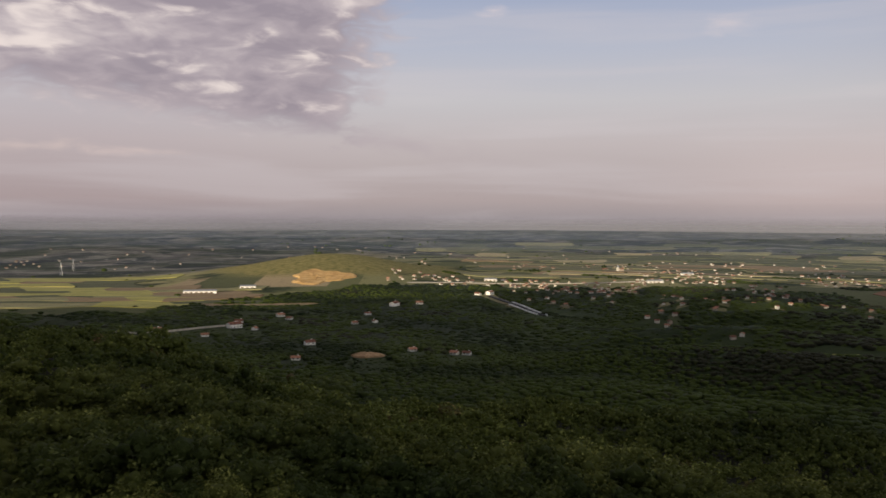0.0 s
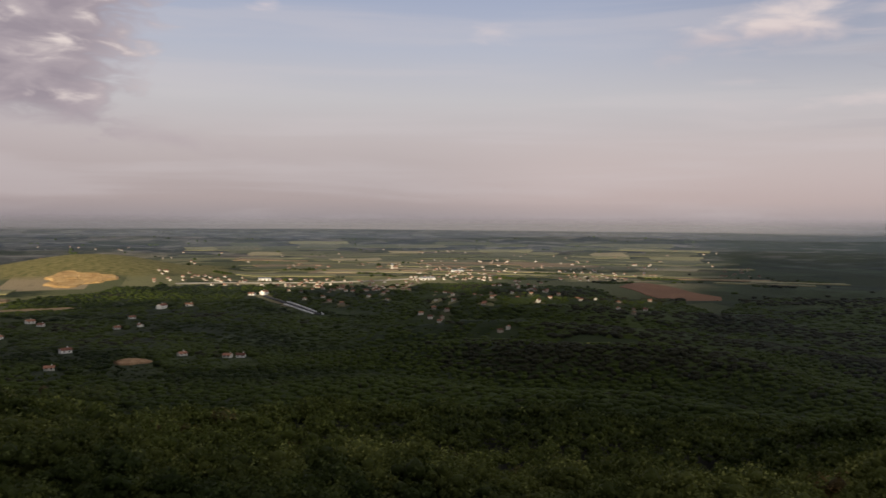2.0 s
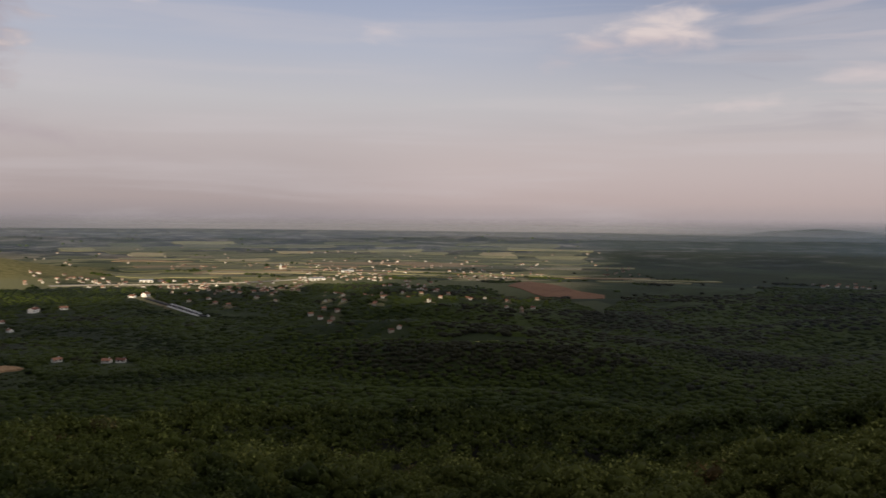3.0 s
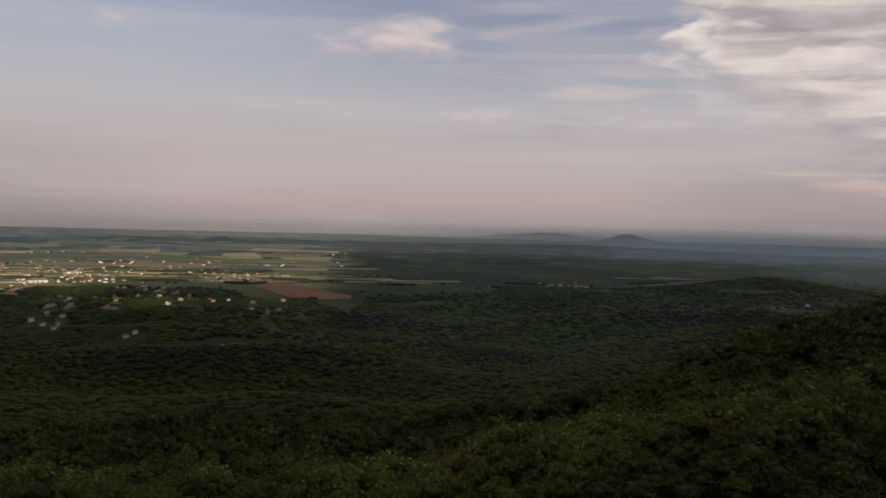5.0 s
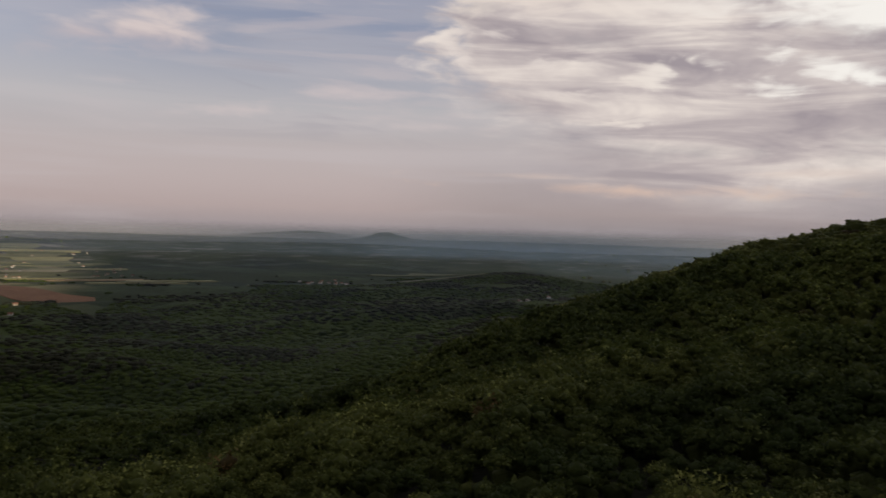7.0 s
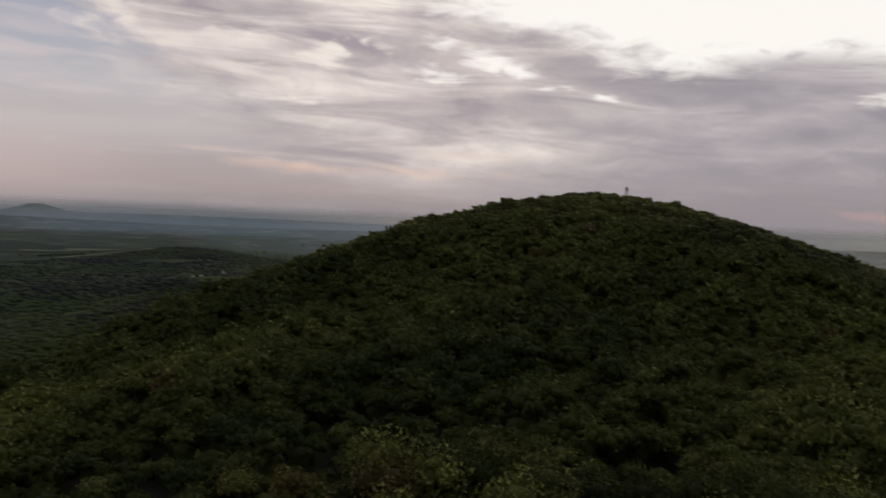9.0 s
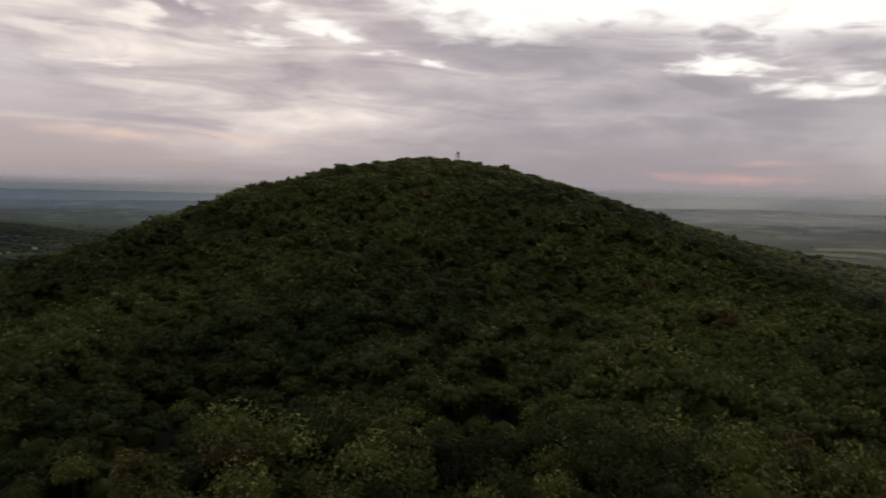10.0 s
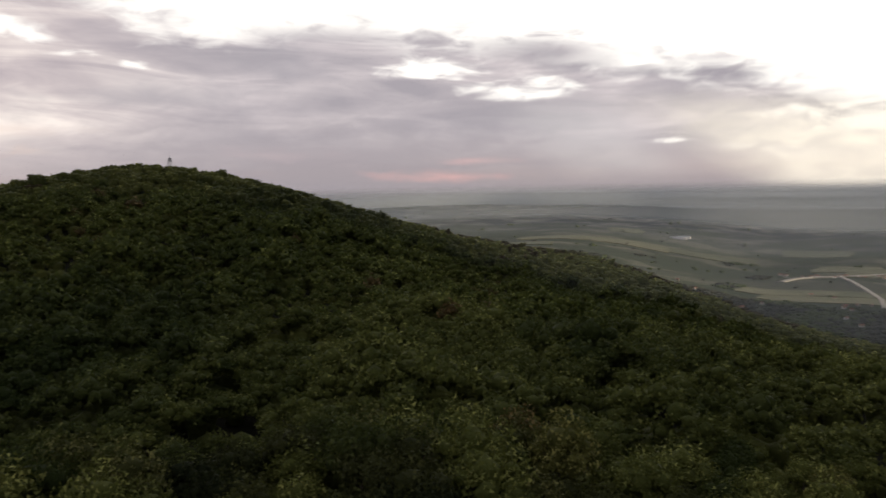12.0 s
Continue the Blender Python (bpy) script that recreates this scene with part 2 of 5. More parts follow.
def leaf_material(name, from_object, dark, light, warm, inner=False):
    """Broad leaves: the hue drifts from tree to tree and from leaf to leaf. inner: boughs skip the leaf brightening,
    painting the crown's inner shade.
    """
    m, n = material(name)
    island = n.add("ShaderNodeNewGeometry").outputs["Random Per Island"]
    if from_object:
        tree = n.add("ShaderNodeObjectInfo").outputs["Random"]
    else:
        node = n.tree.nodes.new("ShaderNodeAttribute")
        node.attribute_name = "tint"
        tree = node.outputs["Fac"]
    where = n.add("ShaderNodeNewGeometry").outputs["Position"]
    patch = n.noise(where, 0.45, 3, 0.6)
    base = n.mix(n.step(tree, 0.0, 0.8), (*dark, 1), (*light, 1))
    base = n.mix(n.step(tree, 0.94, 1.0), base, (*warm, 1))
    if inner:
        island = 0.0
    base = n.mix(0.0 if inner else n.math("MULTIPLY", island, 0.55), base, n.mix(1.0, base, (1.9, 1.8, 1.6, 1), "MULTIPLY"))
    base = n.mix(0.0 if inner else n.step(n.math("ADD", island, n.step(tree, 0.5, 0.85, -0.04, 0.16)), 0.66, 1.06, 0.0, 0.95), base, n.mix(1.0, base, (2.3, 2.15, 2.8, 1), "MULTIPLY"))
    base = n.mix(n.step(patch, 0.3, 0.7, 0.0, 0.5), base, n.mix(1.0, base, (0.55, 0.6, 0.55, 1), "MULTIPLY"))
    bs = n.add("ShaderNodeBsdfPrincipled", Base_Color=base, Roughness=0.6)
    bs.inputs["Specular IOR Level"].default_value = 0.05
    bump = n.add("ShaderNodeBump", Height=n.noise(where, 1.6, 4, 0.65), Strength=0.8, Distance=0.6)
    n.put(bs.inputs["Normal"], bump.outputs[0])
    thin = n.add("ShaderNodeBsdfTranslucent", Color=base)
    finish(n, n.add("ShaderNodeMixShader", Fac=0.2).outputs[0])
    mixer = next(x for x in n.tree.nodes if x.type == "MIX_SHADER")
    n.put(mixer.inputs[1], bs.outputs[0])
    n.put(mixer.inputs[2], thin.outputs[0])
    return m


def rough_material(name, colours, scale, roughness=0.9, bump=0.3, distance=0.05, spread=0.0):
    """A dull surface whose colours wander at two scales."""
    m, n = material(name)
    where = n.add("ShaderNodeTexCoord").outputs["Object"]
    big = n.noise(where, scale, 4, 0.6)
    small = n.noise(where, scale * 9, 5, 0.65)
    f = n.math("ADD", n.math("MULTIPLY", big, 0.7), n.math("MULTIPLY", small, 0.3))
    if spread:
        rnd = n.add("ShaderNodeObjectInfo").outputs["Random"]
        f = n.math("ADD", f, n.math("MULTIPLY", n.math("SUBTRACT", rnd, 0.5), spread))
    k = len(colours) - 1
    base = n.ramp(f, *[(0.32 + 0.36 * i / k, c) for i, c in enumerate(colours)])
    bs = n.add("ShaderNodeBsdfPrincipled", Base_Color=base, Roughness=roughness)
    bs.inputs["Specular IOR Level"].default_value = 0.2
    n.put(bs.inputs["Normal"], n.add("ShaderNodeBump", Height=small, Strength=bump, Distance=distance).outputs[0])
    finish(n, bs.outputs[0])
    return m


# one leaf material in lighter and darker copies, painting each belt's light
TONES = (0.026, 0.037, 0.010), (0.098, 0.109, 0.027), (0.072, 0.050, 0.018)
SHADE_TONES = (0.018, 0.023, 0.008), (0.064, 0.068, 0.020), (0.054, 0.040, 0.015)
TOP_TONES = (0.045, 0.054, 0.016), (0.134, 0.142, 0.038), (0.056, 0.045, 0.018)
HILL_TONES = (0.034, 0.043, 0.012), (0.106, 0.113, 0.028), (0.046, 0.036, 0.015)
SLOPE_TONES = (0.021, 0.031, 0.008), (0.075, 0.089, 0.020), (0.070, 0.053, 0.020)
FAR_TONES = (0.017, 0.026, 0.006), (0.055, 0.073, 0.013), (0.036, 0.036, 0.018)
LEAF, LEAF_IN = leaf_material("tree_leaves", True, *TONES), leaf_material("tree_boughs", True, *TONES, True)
SHADELEAF, SHADELEAF_IN = leaf_material("shaded_tree_leaves", True, *SHADE_TONES), leaf_material("shaded_tree_boughs", True, *SHADE_TONES, True)
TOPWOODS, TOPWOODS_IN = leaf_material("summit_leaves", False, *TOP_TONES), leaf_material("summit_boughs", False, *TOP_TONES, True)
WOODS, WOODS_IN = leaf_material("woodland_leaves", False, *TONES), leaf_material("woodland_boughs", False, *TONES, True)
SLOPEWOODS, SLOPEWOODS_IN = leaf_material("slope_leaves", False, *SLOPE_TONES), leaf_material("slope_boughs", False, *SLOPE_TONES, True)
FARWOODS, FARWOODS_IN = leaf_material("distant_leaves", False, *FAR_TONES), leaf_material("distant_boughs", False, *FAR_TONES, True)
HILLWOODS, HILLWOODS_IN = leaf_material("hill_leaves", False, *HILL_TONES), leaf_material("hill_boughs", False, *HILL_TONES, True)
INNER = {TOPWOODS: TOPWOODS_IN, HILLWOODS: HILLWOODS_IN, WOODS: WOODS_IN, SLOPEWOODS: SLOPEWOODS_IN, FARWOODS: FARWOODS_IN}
BARK = rough_material("bark", [(0.05, 0.04, 0.03), (0.12, 0.10, 0.08)], 1.5, bump=0.8)
PLASTER = rough_material("pale_plaster", [(0.72, 0.69, 0.64), (0.88, 0.86, 0.83)], 0.4, spread=0.3)
OCHRE = rough_material("ochre_plaster", [(0.32, 0.27, 0.21), (0.46, 0.41, 0.34), (0.64, 0.60, 0.53)], 0.4, spread=0.9)
ROOF = rough_material("clay_roof_tiles", [(0.13, 0.06, 0.04), (0.23, 0.105, 0.07), (0.32, 0.16, 0.10)], 0.5, spread=0.5)
GLASS, gn = material("window_glass")
bs = gn.add("ShaderNodeBsdfPrincipled", Base_Color=(0.04, 0.05, 0.06, 1), Roughness=0.08)
finish(gn, bs.outputs[0])
TIMBER = rough_material("weathered_timber", [(0.12, 0.09, 0.06), (0.26, 0.21, 0.16)], 1.0)
STEEL, gn = material("galvanised_steel")
bs = gn.add("ShaderNodeBsdfPrincipled", Base_Color=(0.32, 0.33, 0.34, 1), Roughness=0.5, Metallic=0.9)
finish(gn, bs.outputs[0])
PALE_METAL = rough_material("weathered_pale_metal", [(0.40, 0.39, 0.38), (0.56, 0.54, 0.52)], 1.0, roughness=0.6)
ASPHALT = rough_material("worn_asphalt", [(0.050, 0.050, 0.050), (0.085, 0.083, 0.080)], 0.3)
LIMEWASH = rough_material("limewashed_wall", [(0.74, 0.73, 0.70), (0.86, 0.85, 0.83)], 0.3)
SOIL_HEAP = rough_material("tan_soil", [(0.20, 0.125, 0.065), (0.32, 0.20, 0.11), (0.40, 0.27, 0.16)], 0.10, bump=0.9, distance=1.0)
ROAD = rough_material("pale_road", [(0.27, 0.24, 0.20), (0.44, 0.40, 0.34)], 0.2)
SAND = rough_material("quarry_sand", [(0.31, 0.175, 0.06), (0.53, 0.325, 0.12), (0.64, 0.44, 0.20)], 0.06, bump=0.8, distance=1.5)
EARTH = rough_material("red_ploughed_earth", [(0.14, 0.070, 0.034), (0.21, 0.108, 0.054)], 0.02, bump=0.6, distance=0.3)
CROPS = {
    "young_wheat": rough_material("young_wheat", [(0.155, 0.150, 0.066), (0.27, 0.245, 0.120)], 0.02),
    "barley": rough_material("barley", [(0.22, 0.21, 0.055), (0.38, 0.345, 0.105)], 0.02),
    "pasture": rough_material("pasture", [(0.058, 0.066, 0.028), (0.105, 0.106, 0.050)], 0.02),
    "stubble": rough_material("stubble", [(0.25, 0.21, 0.11), (0.38, 0.32, 0.18)], 0.02),
    "meadow": rough_material("meadow", [(0.088, 0.090, 0.044), (0.150, 0.142, 0.074)], 0.02),
    "bare_soil": rough_material("bare_soil", [(0.17, 0.118, 0.062), (0.26, 0.185, 0.10)], 0.02)}


def ground_material():
    """Leaf litter under the woods, rough grass on the hill, a patchwork of fields over the plain; shade and haze are
    painted in.
    """
    m, n = material("ground")
    where = n.add("ShaderNodeNewGeometry").outputs["Position"]
    sep = n.add("ShaderNodeSeparateXYZ", Vector=where)
    x, y, z = sep.outputs
    flat = n.vec(x, y, 0.0)
    far = n.math("SQRT", n.math("ADD", n.math("MULTIPLY", x, x), n.math("MULTIPLY", y, y)))
    grain = n.noise(flat, 0.08, 6, 0.65)
    patch = n.noise(flat, 0.004, 5, 0.6)
    warp = n.tree.nodes.new("ShaderNodeVectorMath")
    warp.operation = "MULTIPLY"
    n.put(warp.inputs[0], flat)
    warp.inputs[1].default_value = (0.0075, 0.0042, 1.0)
    cell = n.tree.nodes.new("ShaderNodeTexVoronoi")
    cell.distance = "CHEBYCHEV"
    n.put(cell.inputs["Vector"], warp.outputs[0])
    cell.inputs["Scale"].default_value = 1.0
    pick = n.add("ShaderNodeSeparateXYZ", Vector=cell.outputs["Color"]).outputs[0]
    fields = n.ramp(pick, (0.0, (0.07, 0.076, 0.034)), (0.25, (0.11, 0.115, 0.048)), (0.5, (0.17, 0.165, 0.07)), (0.7, (0.24, 0.22, 0.10)),
                    (0.85, (0.33, 0.27, 0.15)), (1.0, (0.25, 0.18, 0.11)))
    wood = n.mix(grain, (0.016, 0.024, 0.009, 1), (0.036, 0.047, 0.017, 1))
    land = n.mix(n.step(patch, 0.53, 0.62), fields, wood)
    strip = n.noise(n.vec(n.math("MULTIPLY", x, 1.0), n.math("MULTIPLY", y, 1.0), 5.0), 0.0085, 6, 0.68)
    speck = n.noise(flat, 0.035, 3, 0.6)
    # far plain darkened and blued: cloud shade and haze painted into the ground
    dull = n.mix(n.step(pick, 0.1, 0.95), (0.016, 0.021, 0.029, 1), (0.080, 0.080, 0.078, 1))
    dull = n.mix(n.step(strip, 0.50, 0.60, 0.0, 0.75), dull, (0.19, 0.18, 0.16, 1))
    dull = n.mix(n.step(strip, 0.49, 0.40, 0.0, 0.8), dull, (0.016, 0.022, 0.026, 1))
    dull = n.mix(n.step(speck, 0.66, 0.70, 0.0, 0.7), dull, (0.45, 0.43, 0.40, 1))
    # dark copy of the fields, painting shade over the right-hand valley
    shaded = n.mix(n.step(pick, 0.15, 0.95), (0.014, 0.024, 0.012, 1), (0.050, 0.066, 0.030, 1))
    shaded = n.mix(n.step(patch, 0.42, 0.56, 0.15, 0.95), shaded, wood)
    # mask of that painted shade, cut along the sun's bearing
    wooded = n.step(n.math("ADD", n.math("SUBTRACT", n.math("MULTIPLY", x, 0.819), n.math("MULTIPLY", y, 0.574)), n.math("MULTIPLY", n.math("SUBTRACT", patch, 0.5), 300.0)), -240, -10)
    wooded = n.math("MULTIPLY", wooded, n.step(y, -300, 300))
    # southern fields in a duller copy, painted for want of sun
    unlit_fields = n.mix(n.step(pick, 0.1, 0.9), (0.042, 0.047, 0.028, 1), (0.098, 0.096, 0.062, 1))
    unlit_fields = n.mix(n.step(patch, 0.44, 0.54, 0.0, 0.95), unlit_fields, wood)
    land = n.mix(n.step(y, 100, -300), land, unlit_fields)
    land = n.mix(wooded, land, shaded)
    # cloud shade over the left-hand plain, painted as the same dark ground
    cloud_shade = n.math("MULTIPLY", n.step(n.math("ADD", x, n.math("MULTIPLY", patch, 200.0)), -120, -420), n.step(far, 1820, 1980, 0.0, 0.9))
    land = n.mix(n.math("MAXIMUM", cloud_shade, n.step(far, 2150, 3050, 0.0, 0.9)), land, n.mix(n.math("MAXIMUM", n.step(patch, 0.46, 0.60, 0.0, 0.7), n.math("MULTIPLY", wooded, n.step(strip, 0.62, 0.50, 0.35, 0.9))), dull, wood))
    land = n.mix(n.step(far, 900, 1500), wood, land)
    # near-black litter, painting the shade in the gaps between the trees
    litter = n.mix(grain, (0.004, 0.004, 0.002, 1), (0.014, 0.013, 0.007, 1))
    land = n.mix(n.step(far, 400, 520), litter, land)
    # rough dry grass on the low hill with the sand pit
    hx = n.math("DIVIDE", n.math("SUBTRACT", x, -229.1), 300.0)
    hy = n.math("DIVIDE", n.math("SUBTRACT", y, 1866.0), 330.0)
    near = n.math("SQRT", n.math("ADD", n.math("MULTIPLY", hx, hx), n.math("MULTIPLY", hy, hy)))
    grass = n.mix(n.step(grain, 0.35, 0.65), (0.12, 0.115, 0.035, 1), (0.26, 0.215, 0.08, 1))
    land = n.mix(n.step(n.math("ADD", near, n.math("MULTIPLY", patch, 0.6)), 1.35, 1.1), land, grass)
    bs = n.add("ShaderNodeBsdfPrincipled", Base_Color=land, Roughness=0.95)
    bs.inputs["Specular IOR Level"].default_value = 0.1
    n.put(bs.inputs["Normal"], n.add("ShaderNodeBump", Height=grain, Strength=0.5, Distance=2.0).outputs[0])
    finish(n, bs.outputs[0])
    return m


def haze_material():
    """Painted haze: mostly clear, thinning out upwards, opacity and tint set by distance and bearing, scattering what
    light falls on it.
    """
    m, n = material("haze")
    x, y, z = n.add("ShaderNodeSeparateXYZ", Vector=n.add("ShaderNodeNewGeometry").outputs["Position"]).outputs
    far = n.math("SQRT", n.math("ADD", n.math("MULTIPLY", x, x), n.math("MULTIPLY", y, y)))
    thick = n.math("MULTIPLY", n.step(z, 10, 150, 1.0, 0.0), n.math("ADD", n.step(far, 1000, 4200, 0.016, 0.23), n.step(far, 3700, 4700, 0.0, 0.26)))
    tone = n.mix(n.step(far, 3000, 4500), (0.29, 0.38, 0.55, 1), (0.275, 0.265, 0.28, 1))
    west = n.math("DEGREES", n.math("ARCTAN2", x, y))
    # cloud shade on the haze, painted as a darker tint
    haze_shade = n.math("MULTIPLY", n.step(west, 34, 50), n.step(west, 80, 64))
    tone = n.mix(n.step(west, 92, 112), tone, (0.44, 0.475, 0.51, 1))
    tone = n.mix(haze_shade, tone, n.mix(1.0, tone, (0.52, 0.60, 0.68, 1), "MULTIPLY"))
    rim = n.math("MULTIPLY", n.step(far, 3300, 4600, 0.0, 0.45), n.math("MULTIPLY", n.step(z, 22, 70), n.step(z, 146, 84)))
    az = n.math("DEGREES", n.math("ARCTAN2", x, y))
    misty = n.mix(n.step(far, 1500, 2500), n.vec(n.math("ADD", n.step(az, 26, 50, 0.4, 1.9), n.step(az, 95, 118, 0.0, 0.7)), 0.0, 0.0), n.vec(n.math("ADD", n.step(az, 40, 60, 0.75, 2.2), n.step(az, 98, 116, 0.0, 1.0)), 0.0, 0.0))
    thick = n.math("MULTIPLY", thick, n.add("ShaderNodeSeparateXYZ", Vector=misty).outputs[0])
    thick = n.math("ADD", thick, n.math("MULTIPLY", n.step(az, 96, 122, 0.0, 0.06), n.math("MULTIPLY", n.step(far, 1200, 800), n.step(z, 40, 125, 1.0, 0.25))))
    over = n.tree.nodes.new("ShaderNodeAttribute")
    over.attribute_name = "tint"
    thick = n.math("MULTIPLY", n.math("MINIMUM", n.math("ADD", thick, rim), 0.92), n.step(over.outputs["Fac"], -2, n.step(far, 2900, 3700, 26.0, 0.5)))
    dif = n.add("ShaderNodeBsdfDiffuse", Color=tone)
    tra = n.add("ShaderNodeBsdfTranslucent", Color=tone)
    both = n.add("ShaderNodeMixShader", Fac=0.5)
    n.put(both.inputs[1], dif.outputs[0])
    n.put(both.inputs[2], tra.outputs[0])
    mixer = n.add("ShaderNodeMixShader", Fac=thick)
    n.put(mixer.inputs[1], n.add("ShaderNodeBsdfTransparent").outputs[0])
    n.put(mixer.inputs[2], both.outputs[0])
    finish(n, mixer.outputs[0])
    return m


# ---------------------------------------------------------------- the lie of the land
SPUR_AZ = [-180, -60, -28, -21, -14.6, -9, -5, 0, 33, 38.6, 41, 47, 54, 60, 75, 115, 125, 129, 138, 180]
SPUR_R = [350, 520, 566, 521, 420, 350, 300, 268, 262, 268, 276, 290, 345, 480, 500, 400, 345, 330, 320, 350]
SPUR_FALL = [6, 6, 6, 6, 5, 4.2, 3.5, 3.1, 3.0, 3.2, 3.5, 3.8, 3.4, 3.0, 4, 6, 6, 6, 6, 6]


def knoll(x, y, az, dist, left, right, back, front, high):
    """A rounded hill whose four flanks fall off at their own rates."""
    a = radians(az)
    ox, oy = x - dist * math.sin(a), y - dist * math.cos(a)
    f, s = ox * math.sin(a) + oy * math.cos(a), ox * math.cos(a) - oy * math.sin(a)
    return high * np.exp(-0.5 * ((s / np.where(s < 0, left, right)) ** 2 + (f / np.where(f < 0, front, back)) ** 2))


def smooth(v, lo, hi):
    t = np.clip((v - lo) / (hi - lo), 0, 1)
    return t * t * (3 - 2 * t)


def land(x, y):
    """Height of the ground: the spur, the summit behind it, the plain with its low hills, the rise that fits its rim to
    the horizon in view.
    """
    x, y = np.asarray(x, float), np.asarray(y, float)
    d, az = np.hypot(x, y), np.degrees(np.arctan2(x, y))
    spur = 67 / (1 + (d / np.interp(az, SPUR_AZ, SPUR_R)) ** np.interp(az, SPUR_AZ, SPUR_FALL))
    hill = knoll(x, y, 79, 560, 150, 205, 203, 264, 87.2) + knoll(x, y, 94.1, 600, 112, 242, 260, 197, 57)
    z = (spur ** 3 + hill ** 3) ** (1 / 3)
    z = z + knoll(x, y, -7.2, 1850, 150, 135, 200, 190, 44) + knoll(x, y, 61.8, 1750, 135, 130, 220, 260, 33)
    z = z + 65 * smooth(d, 2200, 4950) + knoll(x, y, 47.2, 4800, 130, 110, 300, 150, 34) + knoll(x, y, 49.6, 4800, 90, 80, 300, 150, 17) + knoll(x, y, 44.4, 4760, 70, 70, 300, 150, 14)
    z = z + knoll(x, y, 52.8, 4500, 75, 80, 120, 120, 44) + knoll(x, y, 57, 4700, 300, 260, 200, 200, 6)
    z = z + knoll(x, y, 122, 710, 80, 105, 170, 190, 20)
    z = z - 58 * smooth(az, 117, 132) * (1 - smooth(az, 160, 180)) * smooth(d, 420, 1000) * (1 - smooth(d, 2300, 4900))
    # unseen mountain added at the camera's back to shade the near woods and plain
    wall = 266 * np.exp(-0.5 * ((x + 1080) / np.where(x < -1080, 900, 720)) ** 2 - 0.5 * ((y + 560) / 190) ** 2)
    wall = wall * (1 + 0.05 * np.sin(x / 90 + 1) + 0.04 * np.sin(x / 37 + y / 80)) * np.where(az > 60, smooth(az, 139, 153), 1.0) * smooth(-y, 0, 200)
    across, aback = 0.819 * x - 0.574 * y, -0.574 * x - 0.819 * y
    shade_ridge = 390 * smooth(across, -215, 30) * (1 - smooth(across, 1000, 1500)) * np.exp(-0.5 * ((aback - 780 + 0.25 * across) / 190) ** 2)
    shade_ridge = shade_ridge * (1 + 0.04 * np.sin(across / 60)) * np.where((az > 60) | (az < -170), smooth(np.where(az < 0, az + 360, az), 143, 158), 1.0) * smooth(-y, 0, 250)
    wall = (wall ** 4 + shade_ridge ** 4) ** 0.25
    z = z + wall + knoll(x, y, 157, 600, 150, 120, 150, 130, 66) * smooth(az, 139, 153)
    roll = 4 * np.sin(x / 310 + 1) * np.sin(y / 270 + 0.5) + 2.5 * np.sin(x / 130 + y / 170)
    fold = 8 * np.sin((0.62 * x + 0.78 * y) / 78 + 1.1 * np.sin((x - y) / 210)) * smooth(d, 560, 820) * (1 - smooth(d, 1350, 1750)) * smooth(az, 14, 32) * (1 - smooth(az, 70, 80))
    along, aside = 0.62 * x + 0.78 * y, 0.78 * x - 0.62 * y
    rib = 11 * np.sin(along / 31 + 1.6 * np.sin(aside / 85 + 0.4) + 0.8 * np.sin(aside / 37)) * (0.6 + 0.4 * np.sin(aside / 120 + along / 210))
    rib = rib * smooth(d, 430, 620) * (1 - smooth(d, 1250, 1600)) * smooth(az, -4, 22) * (1 - smooth(az, 64, 74))
    z = z + fold + rib
    return z + roll * smooth(d, 450, 900) * (1 - 0.6 * smooth(d, 3000, 4700))


def polar(az, d):
    return d * math.sin(radians(az)), d * math.cos(radians(az))


# ---------------------------------------------------------------- mesh helpers
def np_mesh(name, verts, faces, mats, smooth_shade=False, tint=None):
    """A mesh from arrays: verts (n, 3), faces a list of (m, k) index arrays; one material, or one per face array."""
    me = bpy.data.meshes.new(name)
    faces = [np.asarray(f, int) for f in faces if len(f)]
    me.vertices.add(len(verts))
    me.vertices.foreach_set("co", np.asarray(verts, np.float32).ravel())
    loops = np.concatenate([f.ravel() for f in faces])
    sizes = np.concatenate([np.full(len(f), f.shape[1]) for f in faces])
    me.loops.add(len(loops))
    me.loops.foreach_set("vertex_index", loops.astype(np.int32))
    me.polygons.add(len(sizes))
    me.polygons.foreach_set("loop_start", np.concatenate([[0], np.cumsum(sizes)[:-1]]).astype(np.int32))
    flags = smooth_shade if isinstance(smooth_shade, tuple) else (smooth_shade,) * len(faces)
    me.polygons.foreach_set("use_smooth", np.concatenate([np.full(len(f), bool(s)) for f, s in zip(faces, flags)]))
    if isinstance(mats, (list, tuple)):
        for m in mats:
            me.materials.append(m)
        me.polygons.foreach_set("material_index", np.concatenate([np.full(len(f), i) for i, f in enumerate(faces)]).astype(np.int32))
    else:
        me.materials.append(mats)
    if tint is not None:
        me.attributes.new("tint", "FLOAT", "POINT").data.foreach_set("value", np.asarray(tint, np.float32))
    me.update(calc_edges=True)
    return me


def part(name, bm, mat, parent=None, label=""):
    """Links a bmesh as one mesh object under a thing or under a part."""
    me = bpy.data.meshes.new(name)
    bm.to_mesh(me)
    bm.free()
    me.materials.append(mat)
    ob = new(name, me)
    ob.parent = parent
    if label:
        ob["label"] = label
    return ob


